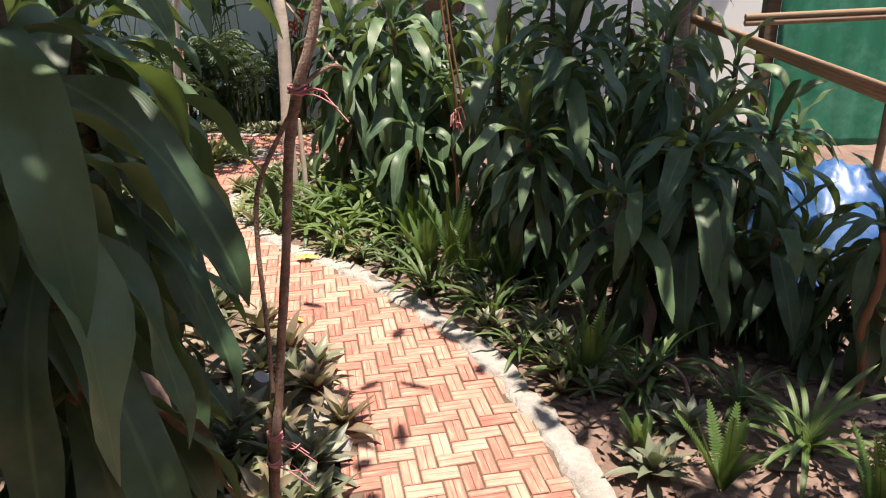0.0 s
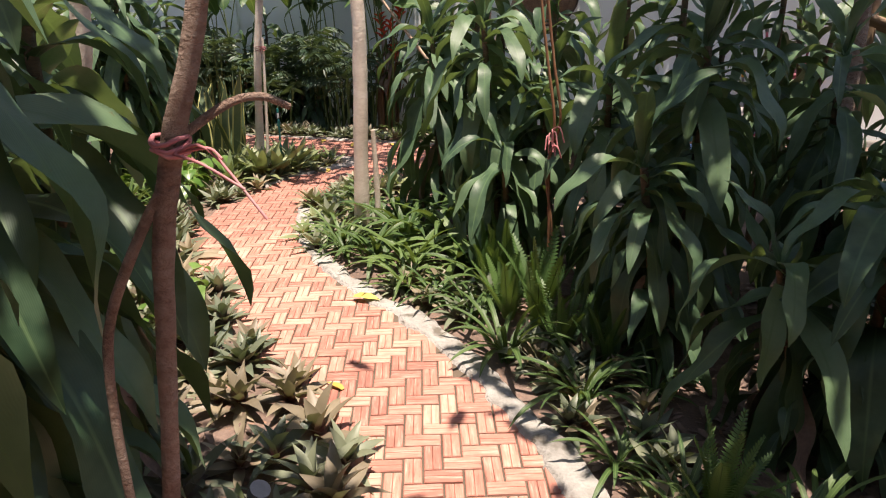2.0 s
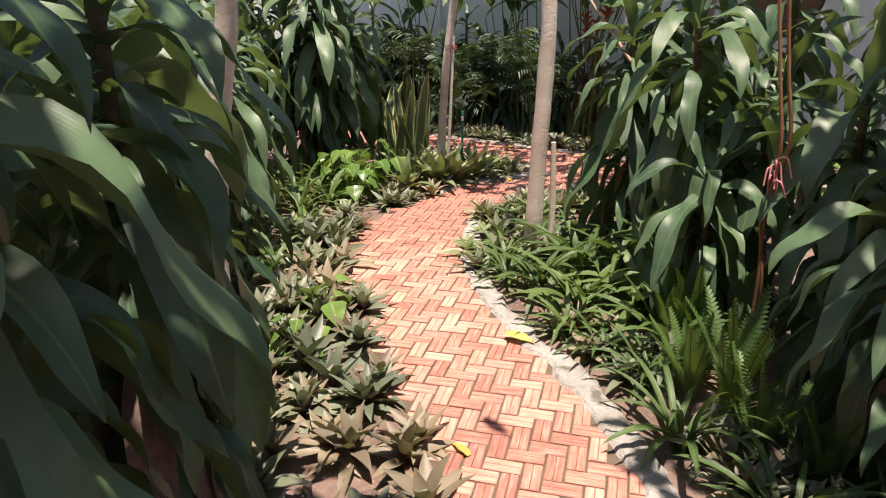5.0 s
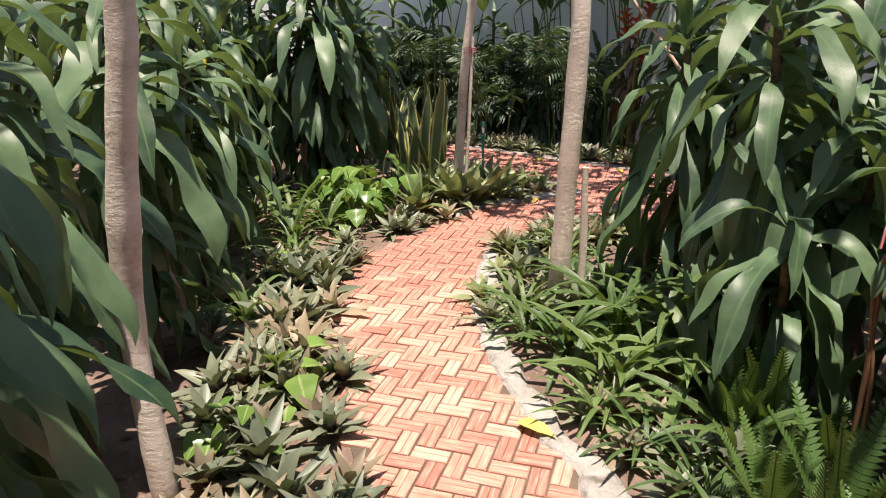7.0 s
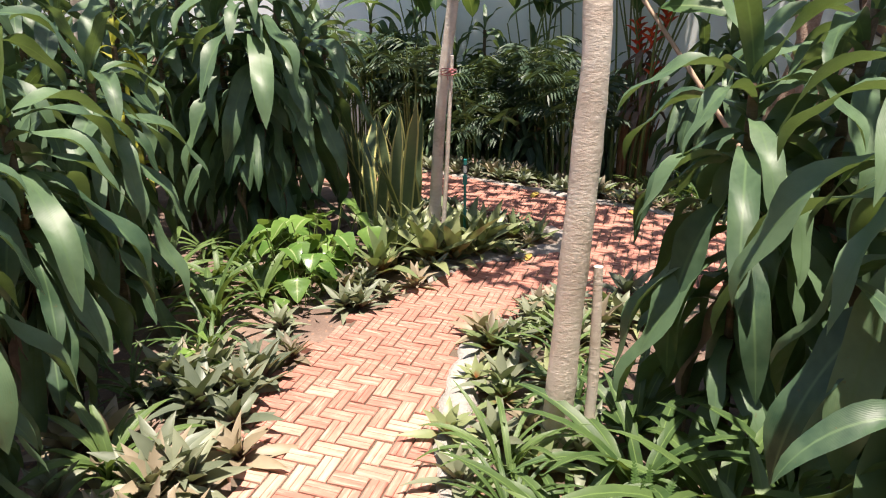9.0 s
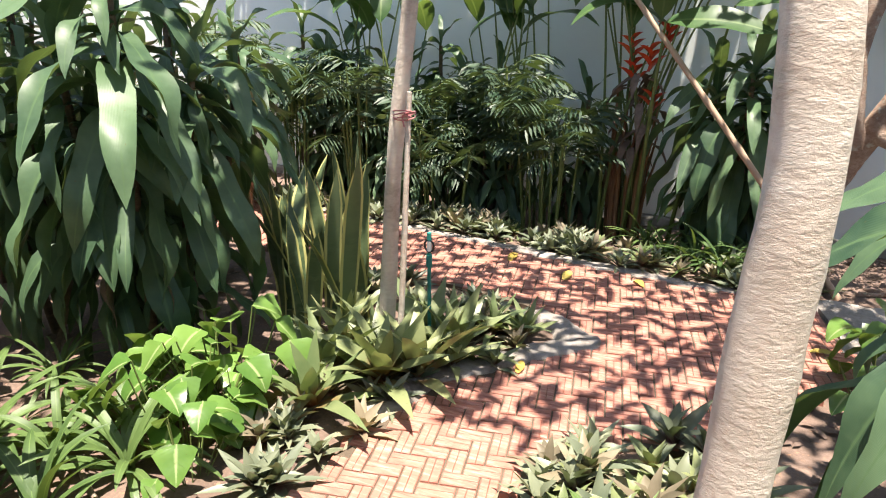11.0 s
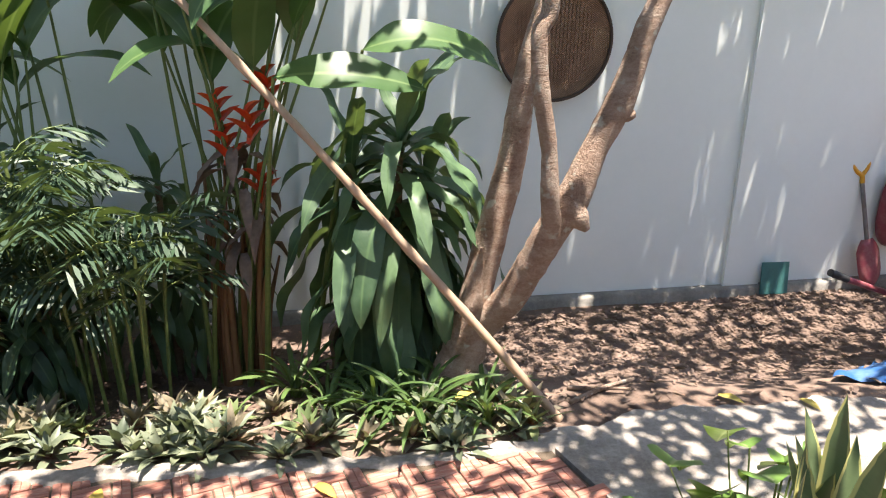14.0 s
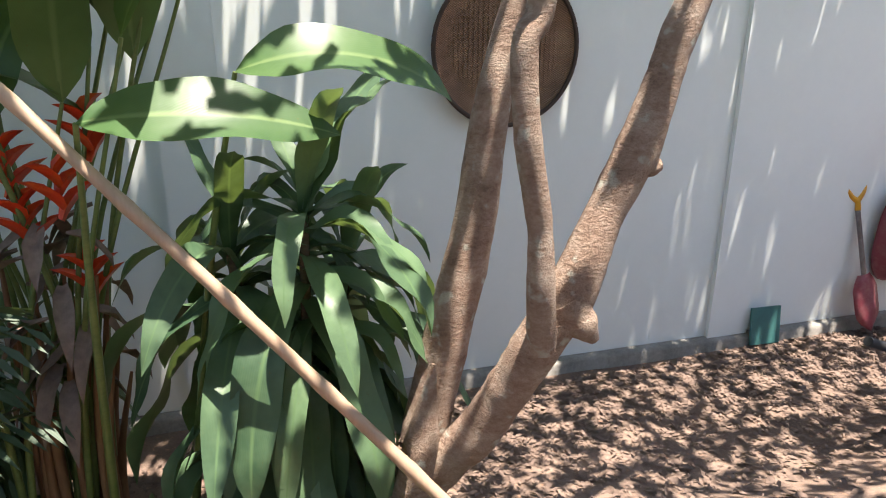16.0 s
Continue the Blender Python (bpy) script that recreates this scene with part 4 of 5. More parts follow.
# snake plants
def snake(count, height, name):
    s = Shape()
    for i in range(count):
        a = low.uniform(70, 90)
        add_leaf(s, (low.uniform(-0.1, 0.1), low.uniform(-0.1, 0.1), -0.02), low.uniform(0, 6.28), height * low.uniform(0.6, 1.1), 0.088, a, a - low.uniform(-10, 22), 9, 0.3, 0.1, "sword", low.uniform(-0.6, 0.6), r=low)
    return s.mesh(name, SNAKE)


SNAKES = [snake(10, 0.88, "snake_plant"), snake(9, 0.8, "snake_plant"), snake(7, 0.72, "snake_plant")]
for x, y, k, i in [(-3.12, 7.42, 1.1, 0), (-3.35, 7.25, 1.05, 1), (-3.3, 7.65, 1.0, 0), (-3.6, 7.6, 1.0, 1), (-0.48, 7.55, 1.02, 2), (-0.30, 7.68, 0.95, 2)]:
    put("snake_plant", SNAKES[i], x, y, k, "snake plant with tall banded leaves and yellow margins", group="snake plants")


# betel-leaf plants
def betel(name, count, spread_r, height):
    stems, s = Shape(), Shape()
    for i in range(count):
        a, d = low.uniform(0, 6.28), spread_r * math.sqrt(low.uniform(0, 1))
        z = height * low.uniform(0.35, 1.0) * (1 - 0.35 * d / spread_r)
        top = Vector((d * math.cos(a), d * math.sin(a), z))
        stems.tube(smooth_line([(top.x * 0.4, top.y * 0.4, -0.02), (top.x * 0.8, top.y * 0.8, z * 0.6), top], 3), 0.003, 4)
        size = low.uniform(0.10, 0.17)
        add_leaf(s, top, a + low.uniform(-1.3, 1.3), size, size * 0.92, low.uniform(-55, 5), low.uniform(-85, -45), 9, 0.3, 0.06, "heart", r=low)
    return s.mesh(name, PEPPER), stems.mesh(name + "_stem", GREENCANE)


BETEL = [betel("betel_plant", 27, 0.30, 0.46), betel("betel_plant", 14, 0.2, 0.36)]
for x, y, k, i in [(-3.16, 6.2, 1.1, 0), (-3.22, 6.5, 1.15, 0), (-3.0, 6.35, 0.9, 1), (-2.95, 6.0, 0.9, 1), (-1.83, 4.02, 0.85, 1), (-1.80, 3.68, 0.7, 1), (-0.62, 7.55, 1.15, 1), (-0.40, 7.8, 1.25, 0), (0.35, 7.75, 1.0, 0), (-0.6, 7.4, 0.8, 1), (-2.9, 5.2, 0.6, 1)]:
    ob = tagged(new("betel_plant"), "bushy plant with glossy heart-shaped bright green leaves", "plant", "heart-leaved plants")
    ob.matrix_basis = pose(x, y, ground_z(x, y), 0, 0, low.uniform(0, 360)) @ Matrix.Scale(k, 4)
    part("leaves", BETEL[i][0], ob)
    part("stems", BETEL[i][1], ob)


# small palms before the wall
def palm(name, canes, height, fronds):
    cane, leaf = Shape(), Shape()
    for c in range(canes):
        bx, by = low.uniform(-0.2, 0.2), low.uniform(-0.15, 0.15)
        h = height * low.uniform(0.55, 1.0)
        tip = Vector((bx * 1.5, by * 1.5, h))
        cane.tube(smooth_line([(bx, by, -0.05), (bx * 1.2, by * 1.2, h * 0.5), tip], 4), 0.010, 6, 0.08)
        for i in range(fronds):
            turn, a0 = i * 2.399 + c, low.uniform(35, 85)
            a1 = a0 - low.uniform(50, 95)
            fwd, side = Vector((math.cos(turn), math.sin(turn), 0)), Vector((-math.sin(turn), math.cos(turn), 0))
            L, n = low.uniform(0.32, 0.55), 11
            p = tip - Vector((0, 0, low.uniform(0, 0.22) * h))
            line = [p.copy()]
            for k in range(n):
                t = k / n
                a = radians(a0 + (a1 - a0) * t)
                d = fwd * math.cos(a) + Vector((0, 0, math.sin(a)))
                p = p + d * L / n
                line.append(p.copy())
                if k < 3:
                    continue
                w = 0.22 * math.sin(math.pi * (0.2 + 0.75 * t)) ** 0.6
                for sg in (-1, 1):
                    q = p + side * sg * w * 0.85 + d * w * 0.6 - Vector((0, 0, w * low.uniform(0.3, 0.75)))
                    mid = (p + q) / 2 + Vector((0, 0, 0.012))
                    h2 = d * 0.015
                    leaf.face([p, mid - h2, q, mid + h2], [(0.5, 0), (0.2, 0.5), (0.5, 0.95), (0.8, 0.5)])
            cane.tube(line[::3], 0.0035, 4, caps=False)
    return cane.mesh(name + "_cane", GREENCANE), leaf.mesh(name, PALM)


PALMS = [palm("small_palm", 10, 1.15, 4), palm("small_palm", 10, 0.85, 4), palm("small_palm", 8, 1.45, 4)]
for x, y, k, i in [(-2.62, 9.55, 0.9, 0), (-3.0, 9.7, 0.95, 2), (-3.55, 9.55, 0.9, 1), (-3.8, 9.95, 1.0, 0), (-4.35, 9.6, 0.9, 2), (-5.2, 9.7, 1.1, 0), (-5.9, 9.7, 1.1, 2), (-6.6, 9.6, 1.1, 1)]:
    ob = tagged(new("small_palm"), "clump of slim bamboo palms with feathery dark fronds", "palm", "palms before the wall")
    ob.matrix_basis = pose(x, y, ground_z(x, y), 0, 0, low.uniform(0, 360)) @ Matrix.Scale(k, 4)
    part("cane", PALMS[i][0], ob)
    part("frond", PALMS[i][1], ob)


# heliconias
def heliconia(x, y, stems, label, flowers=True):
    ob = tagged(new("heliconia"), label, "plant", "heliconias")
    ob.location = (x, y, ground_z(x, y))
    for dx, dy, h, lean, leaves in stems:
        s = Shape()
        top = Vector((dx + lean[0], dy + lean[1], h))
        line = smooth_line([(dx, dy, -0.05), (dx + lean[0] * 0.3, dy + lean[1] * 0.3, h * 0.5), top], 6)
        s.tube(line, spread([0.016, 0.010, 0.006], len(line)), 7)
        part("stalk", s.mesh("heliconia_stalk", GREENCANE), ob)
        for i in range(leaves):
            f = Shape()
            turn = low.uniform(0, 6.28)
            a0 = low.uniform(50, 80)
            add_leaf(f, (0, 0, 0), turn, low.uniform(0.65, 0.95), 0.2, a0, a0 - low.uniform(70, 130), 12, 0.2, 0.1, "paddle", low.uniform(-0.4, 0.4), r=low)
            part("leaf", f.mesh("heliconia_leaf", HELI), ob, Matrix.Translation(line[-1 - 2 * i] if 2 * i < len(line) else line[0]))
    if flowers:
        f = Shape()
        for k in range(15):
            dx, dy, h = low.uniform(-0.13, 0.17), low.uniform(-0.14, 0.1), low.uniform(0.6, 1.25)
            line = smooth_line([(dx, dy, -0.05), (dx * 1.1, dy * 1.1, h * 0.5), (dx * 1.4 + 0.03, dy * 1.3, h)], 4)
            f.tube(line, spread([0.024, 0.018, 0.006], len(line)), 6, 0.1)
        part("sheath", f.mesh("heliconia_sheath", REDCANE), ob, label="dry orange-brown leaf sheaths")
        f = Shape()
        for bx, by, bz in ((0.26, -0.1, 1.52), (0.17, -0.18, 1.36), (0.05, -0.12, 1.25), (0.2, -0.1, 1.05), (0.02, -0.1, 1.42)):
            for i in range(5):
                add_leaf(f, (bx, by, bz + 0.035 * i), 0.4 + (i % 2) * 3.0 + low.uniform(-0.3, 0.3), 0.17 - 0.018 * i, 0.065, 55, 25, 4, 0.9, 0, "lance", r=low)
        part("flower", f.mesh("heliconia_flower", RED), ob, label="red pointed flower bracts")
        f = Shape()
        for i in range(26):
            add_leaf(f, (low.uniform(0.0, 0.22), low.uniform(-0.15, 0.1), low.uniform(0.7, 1.35)), low.uniform(0, 6.28), low.uniform(0.15, 0.35), 0.06, -20, -85, 5, 0.6, 0.3, "lance", r=low)
        part("withered_leaf", f.mesh("heliconia_dry", DRY), ob, label="withered brown hanging leaves")
    return ob


heliconia(-2.16, 9.85, [(low.uniform(-0.14, 0.18), low.uniform(-0.12, 0.12), low.uniform(1.7, 2.3), (low.uniform(-0.4, 0.6), low.uniform(-0.25, 0.1)), 1 + (k % 3 == 0)) for k in range(17)],
          "tall heliconia clump with red bracts before the white wall")
heliconia(-3.15, 10.15, [(low.uniform(-0.35, 0.35), low.uniform(-0.1, 0.1), low.uniform(1.6, 2.3), (low.uniform(-0.4, 0.4), low.uniform(-0.15, 0.05)), 1 + (k % 4 == 0)) for k in range(12)], "tall green heliconia stalks before the white wall", False)
heliconia(-4.5, 10.1, [(low.uniform(-0.35, 0.35), low.uniform(-0.1, 0.1), low.uniform(1.5, 2.3), (low.uniform(-0.5, 0.5), low.uniform(-0.15, 0.05)), 1 + (k % 4 == 0)) for k in range(10)], "tall green heliconia stalks before the white wall", False)


def big_leaf(x, y, z, turn, length, width, a0, a1, twist, stalk_from, label):
    """One long arching heliconia leaf on its own stalk."""
    ob = tagged(new("heliconia"), label, "plant", "heliconias")
    ob.location = stalk_from
    s = Shape()
    tip = Vector((x, y, z)) - Vector(stalk_from)
    line = smooth_line([(0, 0, -0.03), tip * 0.55 + Vector((0, 0, 0.12)), tip], 6)
    s.tube(line, spread([0.018, 0.007], len(line)), 6)
    part("stalk", s.mesh("heliconia_stalk", GREENCANE), ob)
    f = Shape()
    add_leaf(f, (0, 0, 0), turn, length, width, a0, a1, 18, 0.2, 0.1, "paddle", twist, r=low)
    part("leaf", f.mesh("heliconia_leaf", HELI), ob, Matrix.Translation(tip) @ pose(0, 0, 0, 32, 0, 0))


big_leaf(-1.47, 9.42, 1.62, radians(-2), 0.72, 0.20, 26, -50, 0.2, (-1.75, 9.75, -0.1), "long arching heliconia leaf with a ragged edge")
big_leaf(-1.86, 9.25, 1.52, radians(-3), 0.66, 0.21, 12, -24, 0.2, (-2.0, 9.7, -0.1), "broad sunlit heliconia leaf over the corn plant")

# ---- things ----
pole = Shape()
foot, tip = Vector((-0.655, 8.88, -0.03)), Vector((-2.44, 9.42, 2.09))
pts = [foot + (tip - foot) * (i / 40) + Vector((0, 0, 0.02 * math.sin(i / 40 * math.pi))) for i in range(41)]
pole.tube(pts, [0.021 - 0.006 * i / 40 + (0.003 if i % 5 == 0 else 0) for i in range(41)], 10)
tagged(new("bamboo_pole", pole.mesh("bamboo_pole", BAMBOO)), "pale jointed bamboo pole leaning over the wall bed", "pole")


def winnowing_tray():
    c, r = WALL @ Vector((-0.06, -0.03, 1.62)), 0.385
    ob = tagged(new("winnowing_tray"), "round brown woven bamboo tray hung on the white wall", "basket")
    ob.matrix_basis = Matrix.Translation(c) @ pose(0, 0, 0, 0, 0, WALL_TURN)
    s = Shape()
    rows = []
    for i in range(9):
        rr = r * (0.02 + 0.98 * i / 8)
        dip = 0.0 if i < 6 else -0.045 * ((i - 5) / 3) ** 2
        rows.append([(rr * math.cos(a), dip, rr * math.sin(a)) for a in np.linspace(0, 2 * math.pi, 48, endpoint=False)])
    s.grid(rows, closed=True)
    part("base", s.mesh("tray_base", WEAVE), ob)
    t = Shape()
    t.tube([(r * math.cos(a), -0.047, r * math.sin(a)) for a in np.linspace(0, 2 * math.pi, 60)], 0.012, 7, caps=False)
    part("rim", t.mesh("tray_rim", RIM), ob, label="dark bound bamboo rim")
    w = Shape()
    for i in range(-14, 15):
        h = i * 0.026
        half = math.sqrt(max(0.0, (r * 0.8) ** 2 - h * h))
        if half > 0.03:
            w.box(-half, half, -0.006, -0.002, h - 0.008, h + 0.008)
            w.box(h - 0.008, h + 0.008, -0.009, -0.0065, -half, half)
    part("weave", w.mesh("tray_weave", WEAVE, False), ob)


winnowing_tray()


def barrow_tub(mat, name):
    """A deep rounded wheelbarrow pan, open side up."""
    s, rows = Shape(), []
    prof = [(0.0, 0.0), (0.55, 0.0), (0.72, 0.03), (0.92, 0.2), (0.97, 0.235), (1.02, 0.235), (0.99, 0.21), (0.75, 0.015), (0.5, -0.015), (0.0, -0.015)]
    for k, z in prof:
        row = []
        for a in np.linspace(0, 2 * math.pi, 28, endpoint=False):
            ca, sa = math.cos(a), math.sin(a)
            rx, ry = (0.42 if ca > 0 else 0.36), 0.30
            row.append((k * rx * (abs(ca) ** 0.75) * (1 if ca > 0 else -1), k * ry * (abs(sa) ** 0.75) * (1 if sa > 0 else -1), z))
        rows.append(row)
    s.grid(rows, closed=True)
    return s.mesh(name, mat)


def wheelbarrow(m, tub_mat, label, back=0.0):
    ob = tagged(new("wheelbarrow"), label, "wheelbarrow", "wheelbarrows by the wall")
    ob.matrix_basis = m
    part("tub", barrow_tub(tub_mat, "barrow_tub"), ob, pose(-back, 0, 0.31, 0, 4, 0) @ Matrix.Diagonal((1.0 + back, 1.0, 1.0, 1)))
    s = Shape()
    for sg in (-1, 1):
        s.tube(smooth_line([(0.62, sg * 0.05, 0.18), (0.3, sg * 0.14, 0.27), (-0.2, sg * 0.22, 0.29), (-0.55, sg * 0.27, 0.40), (-0.82, sg * 0.28, 0.50)], 6), 0.018, 8)
        s.tube(smooth_line([(0.05, sg * 0.2, 0.29), (-0.12, sg * 0.24, 0.1), (-0.2, sg * 0.25, 0.0), (-0.36, sg * 0.24, 0.02), (-0.4, sg * 0.24, 0.28)], 5), 0.016, 8)
    s.tube([(-0.2, -0.25, 0.05), (-0.2, 0.25, 0.05)], 0.012, 8)
    s.tube([(-0.28, -0.25, 0.16), (-0.28, 0.25, 0.16)], 0.03, 8)
    part("frame", s.mesh("barrow_frame", MAROON), ob)
    for sg in (-1, 1):
        g = Shape()
        g.tube([(-0.80, sg * 0.28, 0.493), (-0.93, sg * 0.285, 0.545)], 0.023, 10)
        part("grip", g.mesh("barrow_grip", BLACK), ob, label="black rubber grip")
    w = Shape()
    w.tube([(0.60 + 0.14 * math.cos(a), 0, 0.17 + 0.14 * math.sin(a)) for a in np.linspace(0, 2 * math.pi, 29)], 0.036, 8, caps=False)
    part("wheel", w.mesh("barrow_wheel", BLACK), ob)
    h = Shape()
    h.tube([(0.60, -0.06, 0.17), (0.60, 0.06, 0.17)], 0.03, 10)
    for a in range(5):
        h.tube([(0.60, 0, 0.17), (0.60 + 0.13 * math.cos(a * 1.257), 0, 0.17 + 0.13 * math.sin(a * 1.257))], 0.014, 6)
    part("hub", h.mesh("barrow_hub", STEEL), ob)
    return ob


wheelbarrow(pose(2.15, 9.17, -0.17, 0, 0, 4), GREYTUB, "maroon wheelbarrow with a dusty grey tub on bare soil", 0.22)
wheelbarrow(Matrix(((0, -1, 0, 2.90), (0.12, 0, 0.99, 10.03), (-0.99, 0, 0.12, 0.38), (0, 0, 0, 1))) @ Matrix.Scale(0.9, 4), MAROON, "maroon wheelbarrow stood on end against the wall")


def spade():
    ob = tagged(new("spade"), "spade with an orange handle leaning on the white wall", "spade")
    ob.matrix_basis = pose(2.60, 10.40, -0.24, -11, -9, -3)
    s = Shape()
    s.tube([(0, 0, 0.36), (0, 0, 0.85)], 0.016, 10)
    part("shaft", s.mesh("spade_shaft", STEEL), ob)
    g = Shape()
    g.tube(smooth_line([(0, 0, 0.84), (0, 0, 0.9), (-0.05, 0, 0.95), (-0.08, 0, 1.03), (-0.06, 0, 1.07), (0.06, 0, 1.07), (0.08, 0, 1.03), (0.05, 0, 0.95), (0, 0, 0.9)], 4), 0.019, 8)
    part("handle", g.mesh("spade_handle", ORANGE), ob, label="orange plastic D-shaped handle")
    b, rows = Shape(), []
    for i in range(9):
        t = i / 8
        half = 0.1 * (1 - max(0.0, (0.35 - t) / 0.35) ** 2) if t < 0.8 else 0.1 * (1 - (t - 0.8) * 2.5)
        rows.append([(half * u, 0.02 * (u * u) - 0.02, 0.4 * t) for u in (-1, -0.5, 0, 0.5, 1)])
    b.grid(rows)
    blade = part("blade", b.mesh("spade_blade", MAROON), ob)
    mod = blade.modifiers.new("thick", "SOLIDIFY")
    mod.thickness = 0.004


spade()

board = Shape()
board.box(-0.115, 0.115, -0.006, 0.006, 0, 0.25)
ob = tagged(new("board", board.mesh("board", TEAL, False)), "small teal board leaning on the foot of the wall", "board")
ob.matrix_basis = pose(1.81, 10.52, -0.265, -9, 1.5, WALL_TURN)
mod = ob.modifiers.new("bevel", "BEVEL")
mod.width, mod.segments = 0.004, 2


def tarpaulin(cx, cy, w, d, height, turn, label):
    """A crumpled sheet lying over the ground."""
    s, rows = Shape(), []
    c, sn = math.cos(turn), math.sin(turn)
    for i in range(41):
        row = []
        for j in range(41):
            u, v = i / 20 - 1, j / 20 - 1
            x, y = cx + (u * c - v * sn) * w / 2, cy + (u * sn + v * c) * d / 2
            q = Vector((x * 3.3, y * 3.3, 1.7))
            hump = height * max(0.0, 1 - u * u) ** 0.6 * max(0.0, 1 - v * v) ** 0.6
            ridge = 0.045 * abs(noise.noise(q * 1.5)) + 0.03 * abs(noise.noise(q * 3.6))
            row.append((x + 0.05 * noise.noise(q), y + 0.05 * noise.noise(q + Vector((9, 0, 0))), max(ground_z(x, y), -0.004 if y < 8.75 else -1) + 0.008 + hump + ridge * (1 + 2 * height)))
        rows.append(row)
    s.grid(rows)
    tagged(new("tarpaulin", s.mesh("tarpaulin", BLUE)), label, "tarpaulin")


tarpaulin(1.52, 8.92, 0.85, 0.5, 0.02, -0.85, "crumpled blue plastic tarpaulin on the ground")
tarpaulin(2.35, 4.05, 0.95, 1.0, 0.62, 0.2, "blue plastic tarpaulin draped over a heap")


def shelter():
    """Green sheet behind dark posts, with bamboo rails before it."""
    s, rows = Shape(), []
    for i in range(25):
        rows.append([(2.55 + 1.6 * j / 24, 5.5 + 0.02 * math.sin(j * 1.9), 0.45 + 1.5 * i / 24) for j in range(25)])
    s.grid(rows)
    ob = tagged(new("green_sheet", s.mesh("green_sheet", GREENSHEET)), "worn green painted sheet fence panel", "fence")
    mod = ob.modifiers.new("thick", "SOLIDIFY")
    mod.thickness = 0.01
    p = Shape()
    for x in (2.5, 4.15):
        p.box(x - 0.05, x + 0.05, 5.52, 5.62, -0.1, 2.1)
    part("post", p.mesh("sheet_post", CANE, False), ob, label="dark wooden posts")
    rail = tagged(new("bamboo_rail"), "bundle of weathered split bamboo poles", "pole")
    b = Shape()
    for k in range(4):
        b.tube([(1.62 + 0.05 * k, 5.0 + 0.02 * k, 1.50 - 0.025 * k), (3.3, 5.0 + 0.03 * k, 0.90 - 0.03 * k + 0.02)], 0.022, 7, 0.06)
    part("rail", b.mesh("rail_low", OLDBAMBOO), rail)
    b = Shape()
    for k in range(2):
        b.tube([(2.1, 5.06, 1.46 - 0.04 * k), (3.5, 5.06, 1.50 - 0.04 * k)], 0.022, 7, 0.06)
    part("rail", b.mesh("rail_high", OLDBAMBOO), rail)
    b = Shape()
    for x in (1.75, 3.25):
        b.tube([(x, 5.1, -0.1), (x, 5.1, 1.6)], 0.03, 8, 0.05)
    part("post", b.mesh("rail_post", OLDBAMBOO), rail)


shelter()


def garden_lamp():
    ob = tagged(new("garden_spotlight"), "small grey ribbed garden spotlight on a spike", "lamp")
    ob.matrix_basis = pose(-0.83, 2.5, ground_z(-0.83, 2.5), 0, 0, 0)
    s = Shape()
    s.tube([(0, 0, -0.03), (0, 0, 0.07)], 0.012, 8)
    part("spike", s.mesh("lamp_spike", LAMPGREY), ob)
    h = Shape()
    a, b = Vector((-0.01, 0, 0.07)), Vector((0.06, -0.02, 0.21))
    h.tube([a + (b - a) * (i / 12) for i in range(13)], [0.022] + [0.026 + 0.003 * (i % 2) for i in range(8)] + [0.033] * 4, 14)
    part("head", h.mesh("lamp_head", LAMPGREY), ob)


garden_lamp()


def sprinkler():
    ob = tagged(new("sprinkler"), "teal plastic garden sprinkler head on a riser", "sprinkler")
    ob.matrix_basis = pose(-2.585, 7.27, -0.03)
    s = Shape()
    s.tube([(0, 0, -0.03), (0, 0, 0.53)], 0.010, 8)
    s.tube([(0, 0, 0.46), (0, 0, 0.52)], 0.016, 8)
    part("riser", s.mesh("sprinkler_riser", TEALPLASTIC), ob)
    c = Shape()
    c.tube([(0.024 * math.cos(a), 0, 0.565 + 0.03 * math.sin(a)) for a in np.linspace(0, 6.283, 17)], 0.005, 6, caps=False)
    part("arm", c.mesh("sprinkler_arm", BLACK), ob)
    w = Shape()
    w.tube([(0, 0, 0.54), (0, 0, 0.585)], 0.012, 8)
    part("nozzle", w.mesh("sprinkler_nozzle", CLEAR), ob, label="white nozzle")
    t = Shape()
    t.tube([(0, 0, 0.595), (0, 0, 0.63)], 0.012, 8)
    part("cap", t.mesh("sprinkler_cap", TEALPLASTIC), ob)


sprinkler()


def twig(pts, radius, label):
    s = Shape()
    line = smooth_line([(x, y, ground_z(x, y) + z) for x, y, z in pts], 6)
    s.tube(line, spread([radius, radius * 0.6], len(line)), 6, 0.12)
    tagged(new("twig", s.mesh("twig", BARK2)), label, "twig", "fallen twigs")


twig([(0.85, 2.75, 0.0), (0.92, 2.68, 0.14), (1.0, 2.58, 0.12), (1.02, 2.5, 0.0)], 0.012, "curved brown root above dry litter")
twig([(1.05, 2.9, 0.0), (1.12, 2.75, 0.1), (1.2, 2.6, 0.02)], 0.010, "curved brown root above dry litter")
twig([(-0.55, 9.0, 0.01), (-0.3, 9.12, 0.02), (-0.1, 9.2, 0.02)], 0.014, "dry fallen stick on the soil")
twig([(-0.5, 9.15, 0.01), (-0.2, 9.05, 0.03)], 0.012, "dry fallen stick on the soil")
twig([(-3.4, 5.9, 0.01), (-3.1, 5.75, 0.03), (-2.85, 5.72, 0.02)], 0.012, "dry fallen stick on the soil")


